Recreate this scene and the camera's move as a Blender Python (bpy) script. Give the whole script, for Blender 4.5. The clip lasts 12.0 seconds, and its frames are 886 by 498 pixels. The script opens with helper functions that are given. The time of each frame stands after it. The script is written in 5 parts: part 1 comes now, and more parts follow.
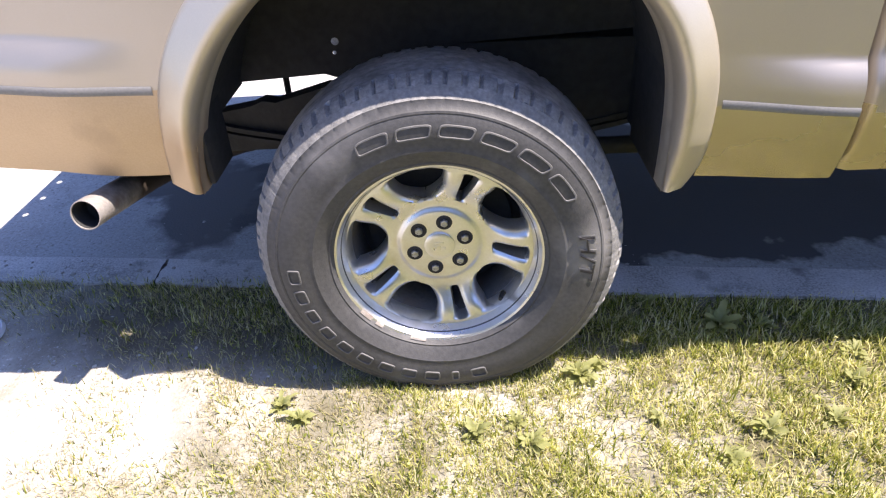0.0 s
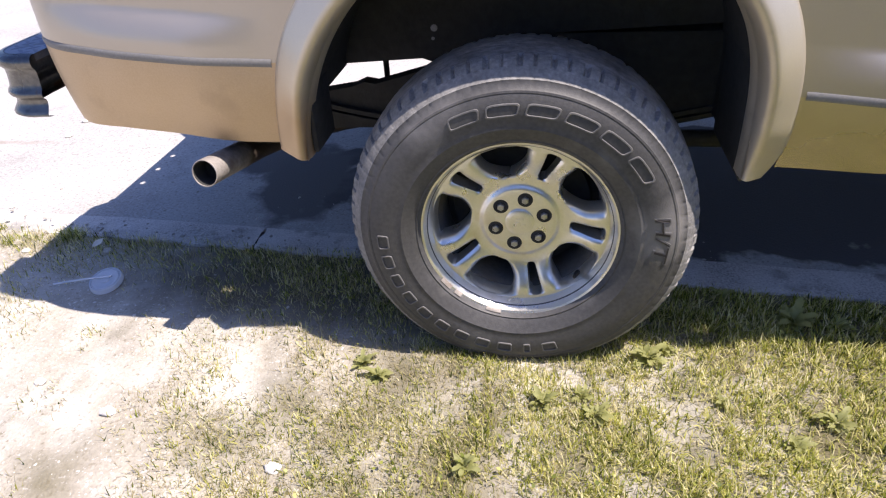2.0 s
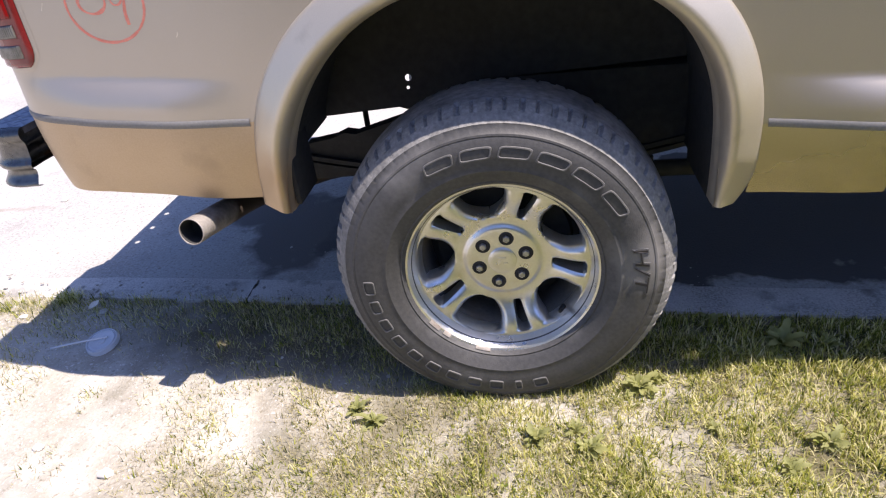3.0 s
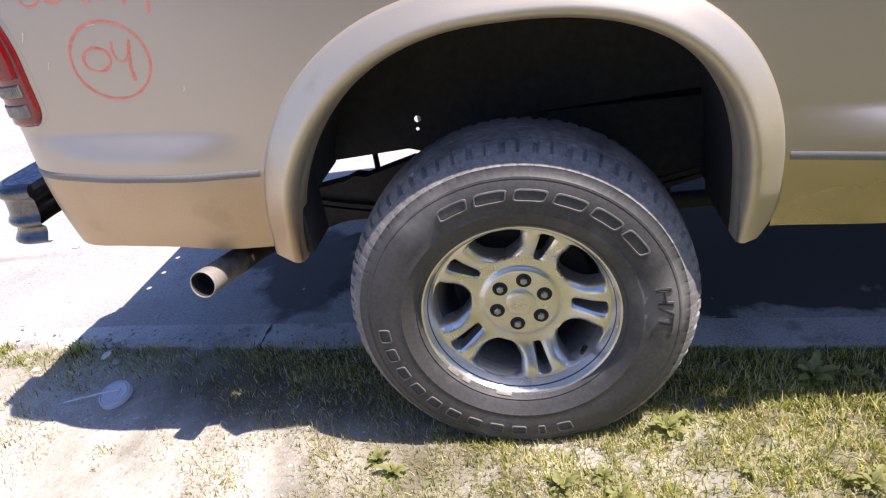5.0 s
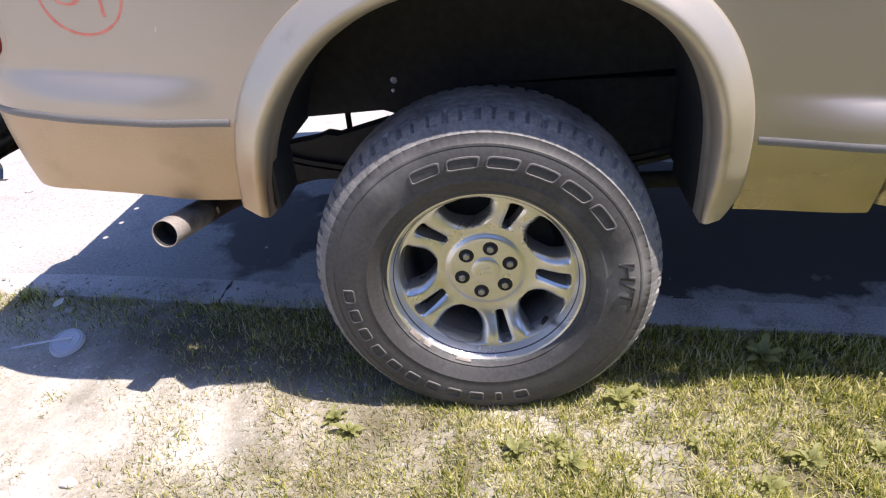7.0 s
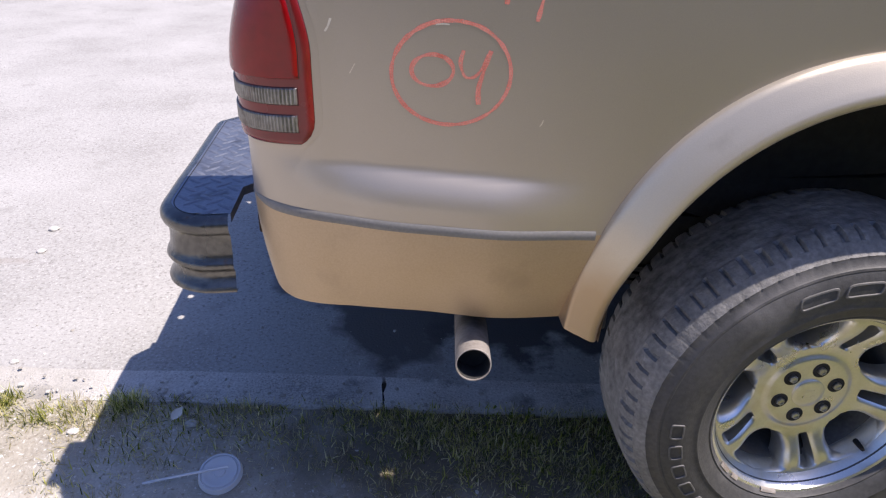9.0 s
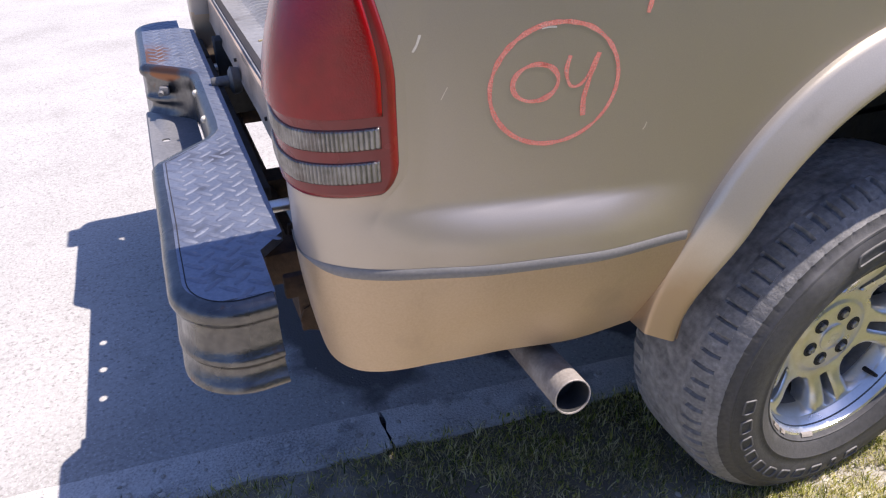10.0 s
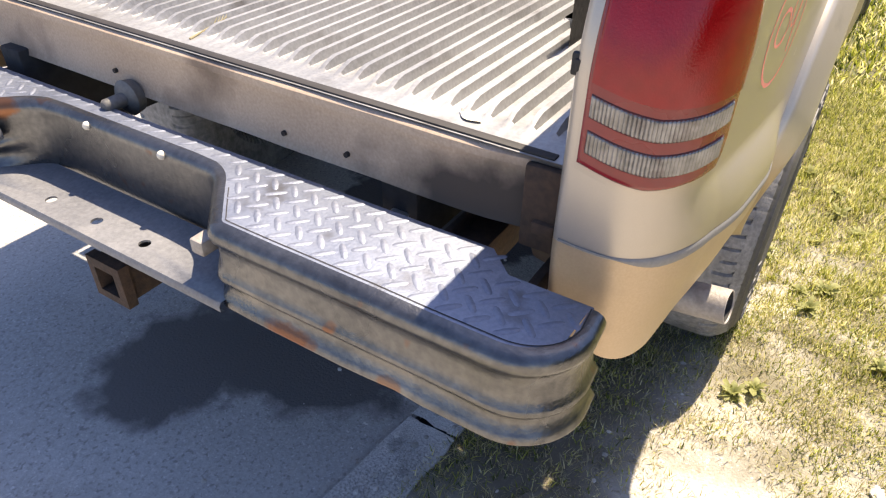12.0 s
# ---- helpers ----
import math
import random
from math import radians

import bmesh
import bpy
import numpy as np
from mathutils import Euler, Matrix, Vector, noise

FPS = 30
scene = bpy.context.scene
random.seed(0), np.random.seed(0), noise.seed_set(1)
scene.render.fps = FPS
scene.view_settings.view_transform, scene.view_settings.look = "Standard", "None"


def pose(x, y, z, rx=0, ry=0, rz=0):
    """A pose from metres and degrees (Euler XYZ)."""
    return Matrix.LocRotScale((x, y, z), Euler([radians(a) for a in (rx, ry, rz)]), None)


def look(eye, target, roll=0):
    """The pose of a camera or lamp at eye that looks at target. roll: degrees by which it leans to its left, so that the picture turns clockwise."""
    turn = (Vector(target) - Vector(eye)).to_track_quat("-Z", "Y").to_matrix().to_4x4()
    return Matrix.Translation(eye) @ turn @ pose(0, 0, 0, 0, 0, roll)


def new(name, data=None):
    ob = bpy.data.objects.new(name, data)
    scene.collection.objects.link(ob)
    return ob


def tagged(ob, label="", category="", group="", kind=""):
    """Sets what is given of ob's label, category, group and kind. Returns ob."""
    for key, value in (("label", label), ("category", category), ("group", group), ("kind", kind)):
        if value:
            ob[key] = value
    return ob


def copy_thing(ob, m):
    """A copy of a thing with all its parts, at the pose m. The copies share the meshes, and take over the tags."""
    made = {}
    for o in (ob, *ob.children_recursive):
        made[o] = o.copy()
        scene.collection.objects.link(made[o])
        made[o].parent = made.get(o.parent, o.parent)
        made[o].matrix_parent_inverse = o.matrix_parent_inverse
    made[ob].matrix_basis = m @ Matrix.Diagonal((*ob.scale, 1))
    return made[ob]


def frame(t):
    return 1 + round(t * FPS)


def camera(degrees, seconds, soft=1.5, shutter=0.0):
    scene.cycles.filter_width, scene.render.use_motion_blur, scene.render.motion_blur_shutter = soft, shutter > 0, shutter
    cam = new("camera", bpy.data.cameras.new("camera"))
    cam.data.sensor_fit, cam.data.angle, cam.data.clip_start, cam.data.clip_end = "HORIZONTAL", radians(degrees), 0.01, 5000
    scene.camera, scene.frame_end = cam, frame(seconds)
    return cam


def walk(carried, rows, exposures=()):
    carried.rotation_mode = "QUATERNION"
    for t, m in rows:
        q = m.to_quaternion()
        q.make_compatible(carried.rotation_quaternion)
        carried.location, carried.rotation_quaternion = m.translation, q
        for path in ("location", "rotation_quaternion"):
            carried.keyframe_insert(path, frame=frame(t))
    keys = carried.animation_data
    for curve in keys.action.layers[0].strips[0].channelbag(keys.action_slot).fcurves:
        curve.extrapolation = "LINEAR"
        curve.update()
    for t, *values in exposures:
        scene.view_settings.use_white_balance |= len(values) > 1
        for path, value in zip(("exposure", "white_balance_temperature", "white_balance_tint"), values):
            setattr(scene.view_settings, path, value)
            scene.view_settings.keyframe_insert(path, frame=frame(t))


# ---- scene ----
cam = camera(66.2, 12.0, 1.2)
PATH = [
    (0, (0.067, -1.182, 1.15), (-0.012, 0.49, 0.055), -3.9),
    (0.5, (-0.095, -1.29, 1.143), (-0.1, 0.392, 0.061), 3.8),
    (1, (-0.07, -1.319, 1.172), (-0.108, 0.382, 0.121), -0.4),
    (1.5, (0.017, -1.309, 1.163), (-0.113, 0.388, 0.112), -1.5),
    (2, (0.065, -1.3, 1.14), (-0.237, 0.365, 0.074), -4.2),
    (2.5, (0.101, -1.311, 1.138), (-0.224, 0.378, 0.118), -7.1),
    (3, (0.113, -1.31, 1.159), (-0.199, 0.41, 0.188), -7.7),
    (5, (0.099, -1.26, 1.184), (-0.238, 0.491, 0.278), -10.0),
    (5.5, (0.092, -1.252, 1.182), (-0.269, 0.486, 0.261), -10.5),
    (6, (0.09, -1.257, 1.182), (-0.298, 0.479, 0.268), -10.5),
    (6.5, (0.101, -1.265, 1.18), (-0.175, 0.47, 0.225), -8.2),
    (6.7, (0.112, -1.272, 1.169), (-0.137, 0.45, 0.183), -6.4),
    (8.5, (-0.565, -1.122, 1.223), (-0.75, 0.611, 0.24), -2.5),
    (9, (-0.822, -0.969, 1.249), (-0.675, 0.785, 0.299), 1.3),
    (9.5, (-1.075, -0.92, 1.269), (-0.622, 0.774, 0.307), 5.7),
    (10, (-1.17, -0.687, 1.265), (-0.521, 0.895, 0.228), -0.8),
    (10.5, (-1.294, -0.51, 1.264), (-0.398, 0.905, 0.171), 1.9),
    (11, (-1.449, -0.394, 1.264), (-0.272, 0.698, 0.071), 3.4),
    (11.5, (-1.534, -0.201, 1.25), (-0.489, 0.913, -0.041), -5.1),
    (12, (-1.717, -0.078, 1.283), (-0.337, 0.764, 0.106), 1.2),
]
walk(cam, [(t, look(eye, target, roll)) for t, eye, target, roll in PATH], [(0.0, 1.38, 6500, 18), (0.5, 1.02, 6500, 18), (1.0, 0.93, 6500, 18), (2.0, 0.84, 6500, 18), (6.7, 0.84, 6500, 18), (8.5, 0.58, 6450, 18), (9.0, 0.48, 6450, 18), (9.5, 0.65, 6450, 18), (10.5, 0.72, 6400, 19), (11.0, 1.20, 6550, 14), (11.5, 1.16, 6500, 13), (12.0, 1.24, 7700, 12)])

# ---------------------------------------------------------------- light
SUN = Vector((0.302, -0.058, 0.608)).normalized()
sun = new("sun", bpy.data.lights.new("sun", "SUN"))
sun.data.energy, sun.data.angle, sun.data.color = 5.0, radians(0.53), (1.0, 0.93, 0.83)
sun.matrix_world = look(SUN * 20, (0, 0, 0))
world = bpy.data.worlds.new("sky")
scene.world = world
world.use_nodes = True
wn = world.node_tree
sky = wn.nodes.new("ShaderNodeTexSky")
sky.sky_type, sky.sun_disc, sky.ozone_density = "NISHITA", False, 3.0
sky.sun_elevation, sky.sun_rotation = math.asin(SUN.z), math.atan2(SUN.x, SUN.y)
tint = wn.nodes.new("ShaderNodeMix")
tint.data_type, tint.blend_type = "RGBA", "MULTIPLY"
tint.inputs["Factor"].default_value = 1.0
tint.inputs["B"].default_value = (0.86, 0.94, 1.20, 1)
wn.links.new(sky.outputs[0], tint.inputs["A"])
wn.links.new(tint.outputs["Result"], wn.nodes["Background"].inputs[0])
wn.nodes["Background"].inputs[1].default_value = 0.10


# ---------------------------------------------------------------- materials
def mat(name, stops, rough=0.6, metal=0.0, scale=6.0, fine=60.0, bump=0.0, bump_scale=120.0, coat=0.0, rand=0.0, rough_var=0.1,
        spots=None, spot_scale=4.0, spot_at=(0.6, 0.7)):
    m = bpy.data.materials.new(name)
    m.use_nodes = True
    nt, n, l = m.node_tree, m.node_tree.nodes, m.node_tree.links
    b = n["Principled BSDF"]
    tc = n.new("ShaderNodeTexCoord")

    def noise_at(sc, detail=4.0):
        t = n.new("ShaderNodeTexNoise")
        t.inputs["Scale"].default_value, t.inputs["Detail"].default_value = sc, detail
        l.new(tc.outputs["Object"], t.inputs["Vector"])
        return t.outputs["Fac"]

    big, small = noise_at(scale), noise_at(fine, 3.0)
    mix = n.new("ShaderNodeMath")
    mix.operation = "MULTIPLY_ADD"
    l.new(small, mix.inputs[0])
    mix.inputs[1].default_value = 0.5
    half = n.new("ShaderNodeMath")
    half.operation = "MULTIPLY"
    half.inputs[1].default_value = 0.5
    l.new(big, half.inputs[0])
    l.new(half.outputs[0], mix.inputs[2])
    fac = mix.outputs[0]
    if rand:
        oi = n.new("ShaderNodeNewGeometry")
        add = n.new("ShaderNodeMath")
        add.operation = "MULTIPLY_ADD"
        l.new(oi.outputs["Random Per Island"], add.inputs[0])
        add.inputs[1].default_value = rand
        l.new(fac, add.inputs[2])
        sub = n.new("ShaderNodeMath")
        sub.operation = "SUBTRACT"
        l.new(add.outputs[0], sub.inputs[0])
        sub.inputs[1].default_value = rand / 2
        fac = sub.outputs[0]
    ramp = n.new("ShaderNodeValToRGB")
    el = ramp.color_ramp.elements
    while len(el) < len(stops):
        el.new(0.5)
    for e, (p, c) in zip(el, stops):
        e.position, e.color = p, (*c, 1)
    l.new(fac, ramp.inputs[0])
    colour = ramp.outputs[0]
    if spots:
        r2 = n.new("ShaderNodeMapRange")
        r2.inputs["From Min"].default_value, r2.inputs["From Max"].default_value = spot_at
        l.new(noise_at(spot_scale, 6.0), r2.inputs["Value"])
        mx = n.new("ShaderNodeMix")
        mx.data_type = "RGBA"
        l.new(r2.outputs[0], mx.inputs["Factor"])
        l.new(colour, mx.inputs["A"])
        mx.inputs["B"].default_value = (*spots, 1)
        colour = mx.outputs["Result"]
    l.new(colour, b.inputs["Base Color"])
    mr = n.new("ShaderNodeMapRange")
    mr.inputs["To Min"].default_value, mr.inputs["To Max"].default_value = max(0.02, rough - rough_var), min(1, rough + rough_var)
    l.new(big, mr.inputs["Value"])
    l.new(mr.outputs[0], b.inputs["Roughness"])
    b.inputs["Metallic"].default_value = metal
    b.inputs["Coat Weight"].default_value = coat
    if bump:
        bp = n.new("ShaderNodeBump")
        bp.inputs["Strength"].default_value, bp.inputs["Distance"].default_value = bump, 0.004
        l.new(noise_at(bump_scale, 5.0), bp.inputs["Height"])
        l.new(bp.outputs[0], b.inputs["Normal"])
    return m


PAINT = mat("champagne_paint", [(0.3, (0.425, 0.377, 0.318)), (0.7, (0.485, 0.434, 0.37))], 0.40, 0.66, 3, 900, coat=0.3, rough_var=0.05)
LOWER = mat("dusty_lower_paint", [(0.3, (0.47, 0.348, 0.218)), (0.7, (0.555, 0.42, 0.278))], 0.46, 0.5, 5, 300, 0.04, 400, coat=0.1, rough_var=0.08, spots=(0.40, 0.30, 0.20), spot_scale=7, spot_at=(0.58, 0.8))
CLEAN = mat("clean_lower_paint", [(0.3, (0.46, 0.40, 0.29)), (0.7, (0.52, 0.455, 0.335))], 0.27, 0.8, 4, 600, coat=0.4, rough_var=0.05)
FLARE = mat("flare_paint", [(0.3, (0.53, 0.47, 0.37)), (0.7, (0.60, 0.535, 0.43))], 0.36, 0.55, 4, 500, 0.06, 500, rough_var=0.06, spots=(0.30, 0.26, 0.19), spot_scale=9, spot_at=(0.62, 0.85))
INNER = mat("bed_paint", [(0.3, (0.36, 0.265, 0.19)), (0.7, (0.53, 0.42, 0.32))], 0.55, 0.05, 7, 200, 0.15, 200, spots=(0.11, 0.075, 0.055), spot_scale=4, spot_at=(0.54, 0.72))
BLACK = mat("underbody", [(0.3, (0.018, 0.0178, 0.0174)), (0.7, (0.045, 0.044, 0.043))], 0.85, 0.0, 5, 50, 0.3, 90)
RUST = mat("rusty_steel", [(0.3, (0.025, 0.018, 0.014)), (0.7, (0.085, 0.05, 0.032))], 0.9, 0.0, 20, 90, 0.4, 150)
RUBBER = mat("tyre_rubber", [(0.3, (0.045, 0.0445, 0.045)), (0.7, (0.092, 0.090, 0.089))], 0.6, 0.0, 6, 120, 0.15, 300, spots=(0.25, 0.24, 0.23), spot_scale=5, spot_at=(0.57, 0.80))
# paler rubber for raised sidewall shapes: their relief shading put into colour
RELIEF = mat("relief_rubber", [(0.3, (0.09, 0.088, 0.086)), (0.7, (0.16, 0.156, 0.15))], 0.6, 0.0, 30, 200, 0.1, 300)
TREAD = mat("tread_rubber", [(0.32, (0.10, 0.099, 0.10)), (0.5, (0.22, 0.216, 0.213)), (0.68, (0.35, 0.342, 0.332))], 0.6, 0.0, 14, 60, 0.35, 120)
LUGS = mat("dusty_lugs", [(0.3, (0.12, 0.118, 0.115)), (0.55, (0.24, 0.234, 0.226)), (0.75, (0.40, 0.39, 0.375))], 0.8, 0.0, 14, 120, 0.3, 250)
ALLOY = mat("alloy", [(0.3, (0.74, 0.73, 0.70)), (0.7, (0.84, 0.83, 0.80))], 0.30, 0.85, 12, 200, 0.05, 400, spots=(0.56, 0.50, 0.34), spot_scale=11, spot_at=(0.56, 0.86))
BARREL = mat("dull_alloy", [(0.3, (0.10, 0.096, 0.09)), (0.7, (0.20, 0.195, 0.185))], 0.55, 0.3, 12, 120, 0.1, 300, spots=(0.16, 0.13, 0.10), spot_scale=9, spot_at=(0.52, 0.75))
CHROME = mat("nut_steel", [(0.3, (0.38, 0.38, 0.38)), (0.7, (0.55, 0.55, 0.55))], 0.3, 0.9, 30, 200)
RED = mat("red_lens", [(0.3, (0.20, 0.002, 0.004)), (0.7, (0.30, 0.004, 0.007))], 0.07, 0, 5, 50, 0.10, 420, coat=0.0, rough_var=0.04)
DARKRED = mat("lamp_housing", [(0.3, (0.16, 0.008, 0.010)), (0.7, (0.22, 0.011, 0.013))], 0.25, 0, 5, 50, coat=0.3)
CLEAR = mat("ribbed_lens", [(0.3, (0.15, 0.142, 0.13)), (0.7, (0.31, 0.298, 0.28))], 0.18, 0.4, 45, 90, coat=0.4, spots=(0.08, 0.05, 0.045), spot_scale=30, spot_at=(0.56, 0.75))
GASKET = mat("black_gasket", [(0.3, (0.012, 0.012, 0.012)), (0.7, (0.03, 0.025, 0.025))], 0.7, 0, 10, 60)
SEAM = mat("lamp_seam", [(0.3, (0.045, 0.006, 0.007)), (0.7, (0.075, 0.010, 0.011))], 0.5, 0, 10, 60)
STRIP = mat("trim_strip", [(0.3, (0.185, 0.18, 0.172)), (0.7, (0.26, 0.253, 0.242))], 0.65, 0.1, 10, 200, 0.05, 300)
STEEL = mat("bumper_steel", [(0.3, (0.09, 0.09, 0.092)), (0.7, (0.20, 0.195, 0.187))], 0.29, 0.88, 6, 80, 0.16, 220, spots=(0.32, 0.29, 0.25), spot_scale=5, spot_at=(0.58, 0.82))
# plate and bars: blue of the reflected sky is mixed into the base colour
PAD = mat("tread_plate", [(0.3, (0.19, 0.215, 0.275)), (0.7, (0.30, 0.327, 0.39))], 0.52, 0.85, 8, 160, 0.12, 260, spots=(0.12, 0.12, 0.13), spot_scale=14, spot_at=(0.58, 0.75))
BARS = mat("tread_bars", [(0.3, (0.18, 0.20, 0.255)), (0.7, (0.28, 0.302, 0.36))], 0.60, 0.85, 20, 160, 0.15, 260)
PLATE = mat("bumper_plate", [(0.3, (0.13, 0.132, 0.14)), (0.7, (0.24, 0.24, 0.245))], 0.5, 0.2, 9, 120, 0.2, 200, spots=(0.34, 0.33, 0.32), spot_scale=6, spot_at=(0.66, 0.85))
PIPE = mat("pipe_steel", [(0.3, (0.26, 0.23, 0.20)), (0.7, (0.42, 0.38, 0.34))], 0.6, 0.3, 14, 150, 0.2, 260, spots=(0.13, 0.08, 0.05), spot_scale=12, spot_at=(0.55, 0.75))
EXHAUST = mat("exhaust_steel", [(0.3, (0.26, 0.235, 0.215)), (0.7, (0.42, 0.385, 0.35))], 0.6, 0.3, 14, 150, 0.25, 260, spots=(0.15, 0.10, 0.07), spot_scale=16, spot_at=(0.55, 0.75))
BED = mat("worn_bed_floor", [(0.3, (0.225, 0.225, 0.225)), (0.7, (0.385, 0.385, 0.382))], 0.45, 0.35, 6, 150, 0.12, 220, spots=(0.14, 0.13, 0.12), spot_scale=11, spot_at=(0.58, 0.8))
CRAYON = mat("red_crayon", [(0.35, (0.74, 0.20, 0.14)), (0.65, (0.88, 0.33, 0.25))], 0.8, 0, 60, 400, 0.4, 500, spots=(0.50, 0.36, 0.28), spot_scale=700, spot_at=(0.54, 0.68))
CAPW = mat("pale_plastic", [(0.3, (0.62, 0.57, 0.47)), (0.7, (0.74, 0.70, 0.60))], 0.6, 0, 60, 200)
GUTTER = mat("gutter_concrete", [(0.36, (0.30, 0.288, 0.27)), (0.46, (0.48, 0.462, 0.435)), (0.62, (0.64, 0.62, 0.59))], 0.9, 0, 5, 160, 0.8, 200, spots=(0.20, 0.19, 0.175), spot_scale=9, spot_at=(0.58, 0.72))
STONE = mat("pebble", [(0.3, (0.34, 0.32, 0.28)), (0.7, (0.58, 0.56, 0.52))], 0.9, 0, 20, 90, 0.3, 200, rand=0.6)
GLASS = mat("cab_glass", [(0.3, (0.02, 0.025, 0.025)), (0.7, (0.03, 0.035, 0.035))], 0.06, 0, 3, 30)


def add_patch(m, centre, radii, colour, edge=(1.36, 1.46), scale=5.0, amount=0.9):
    """Lays a ragged patch of another colour over a material, at a place in the plan."""
    n, l = m.node_tree.nodes, m.node_tree.links
    b = n["Principled BSDF"]
    old = b.inputs["Base Color"].links[0].from_socket
    tc = n.new("ShaderNodeTexCoord")
    mp = n.new("ShaderNodeMapping")
    high = len(radii) > 2                        # a third radius ties the patch to a height as well
    mp.inputs["Location"].default_value = (-centre[0] / radii[0], -centre[1] / radii[1], -centre[2] / radii[2] if high else 0)
    mp.inputs["Scale"].default_value = (1 / radii[0], 1 / radii[1], 1 / radii[2] if high else 0)
    l.new(tc.outputs["Object"], mp.inputs["Vector"])
    ln = n.new("ShaderNodeVectorMath")
    ln.operation = "LENGTH"
    l.new(mp.outputs[0], ln.inputs[0])
    nz = n.new("ShaderNodeTexNoise")
    nz.inputs["Scale"].default_value, nz.inputs["Detail"].default_value = scale, 6.0
    l.new(tc.outputs["Object"], nz.inputs["Vector"])
    ad = n.new("ShaderNodeMath")
    ad.operation = "MULTIPLY_ADD"
    l.new(nz.outputs["Fac"], ad.inputs[0])
    ad.inputs[1].default_value = amount
    l.new(ln.outputs["Value"], ad.inputs[2])
    r = n.new("ShaderNodeMapRange")
    r.inputs["From Min"].default_value, r.inputs["From Max"].default_value = edge
    r.inputs["To Min"].default_value, r.inputs["To Max"].default_value = 1.0, 0.0
    l.new(ad.outputs[0], r.inputs["Value"])
    mx = n.new("ShaderNodeMix")
    mx.data_type = "RGBA"
    l.new(r.outputs[0], mx.inputs["Factor"])
    l.new(old, mx.inputs["A"])
    mx.inputs["B"].default_value = (*colour, 1)
    l.new(mx.outputs["Result"], b.inputs["Base Color"])


def add_specks(m, colour, scale, at):
    """Scatters fine grit of another colour."""
    n, l = m.node_tree.nodes, m.node_tree.links
    b = n["Principled BSDF"]
    old = b.inputs["Base Color"].links[0].from_socket
    tc = n.new("ShaderNodeTexCoord")
    nz = n.new("ShaderNodeTexNoise")
    nz.inputs["Scale"].default_value, nz.inputs["Detail"].default_value = scale, 2.0
    l.new(tc.outputs["Object"], nz.inputs["Vector"])
    r = n.new("ShaderNodeMapRange")
    r.inputs["From Min"].default_value, r.inputs["From Max"].default_value = at
    l.new(nz.outputs["Fac"], r.inputs["Value"])
    mx = n.new("ShaderNodeMix")
    mx.data_type = "RGBA"
    l.new(r.outputs[0], mx.inputs["Factor"])
    l.new(old, mx.inputs["A"])
    mx.inputs["B"].default_value = (*colour, 1)
    l.new(mx.outputs["Result"], b.inputs["Base Color"])


ROAD = mat("road_concrete", [(0.34, (0.28, 0.27, 0.25)), (0.46, (0.365, 0.355, 0.335)), (0.66, (0.45, 0.44, 0.42))], 0.95, 0, 1.7, 85, 0.5, 150, spots=(0.31, 0.30, 0.28), spot_scale=6, spot_at=(0.6, 0.75))
add_specks(ROAD, (0.24, 0.23, 0.215), 90, (0.56, 0.72))
add_specks(ROAD, (0.56, 0.55, 0.52), 130, (0.60, 0.75))
# road colour made darker in a wide ragged ellipse along the truck's length
add_patch(ROAD, (1.20, 0.95), (2.50, 0.62), (0.080, 0.076, 0.075), (1.20, 1.26), 5, 0.8)
# two lobes of the damp stain behind the rear wheel
add_patch(ROAD, (-1.02, 1.14), (0.205, 0.17), (0.125, 0.118, 0.112), (1.50, 1.78), 9, 1.2)
add_patch(ROAD, (-0.84, 0.90), (0.17, 0.30), (0.125, 0.118, 0.112), (1.50, 1.78), 9, 1.2)
add_patch(ROAD, (-2.75, 1.27), (0.60, 0.035), (0.29, 0.255, 0.22), (0.9, 1.6), 14)
SOIL = mat("soil", [(0.3, (0.30, 0.27, 0.215)), (0.7, (0.46, 0.43, 0.37))], 0.95, 0, 1.7, 85, 1.0, 150, spots=(0.54, 0.52, 0.475), spot_scale=3.2, spot_at=(0.46, 0.66))
add_specks(SOIL, (0.25, 0.22, 0.17), 75, (0.60, 0.74))
add_specks(SOIL, (0.66, 0.64, 0.60), 110, (0.62, 0.72))
# soil under the lush grass darkened, so that gaps between blades look shaded
add_patch(SOIL, (6.0, -2.0), (6.6, 7.0), (0.12, 0.105, 0.055), (1.25, 1.55))
# unseen ground behind the walk, toned dark green for the side paint to reflect
add_patch(SOIL, (62.0, -58.0), (83.5, 83.5), (0.088, 0.10, 0.062), (0.995, 1.02), 3.0, 0.03)
# darker soil colour in a strip along the gutter, behind the rear wheel
add_patch(SOIL, (-0.45, 0.28), (0.72, 0.26), (0.15, 0.13, 0.095), (1.05, 1.7), 11)
add_patch(FLARE, (-0.47, 0.0, 0.53), (0.14, 0.3, 0.17), (0.47, 0.35, 0.225), (1.0, 1.6), 9)
add_specks(STEEL, (0.20, 0.10, 0.06), 22, (0.66, 0.76))
# shade under the body painted on the pipe: near black further in
add_patch(EXHAUST, (-0.62, 0.72), (0.60, 0.565), (0.06, 0.045, 0.036), (1.25, 1.50), 22, 0.5)
add_patch(INNER, (-0.99, 0.20, 0.76), (0.20, 0.30, 0.09), (0.045, 0.034, 0.029), (1.1, 1.6), 11)
add_patch(GUTTER, (-2.7, 0.66), (1.1, 0.45), (0.40, 0.38, 0.34), (1.1, 1.6), 8)
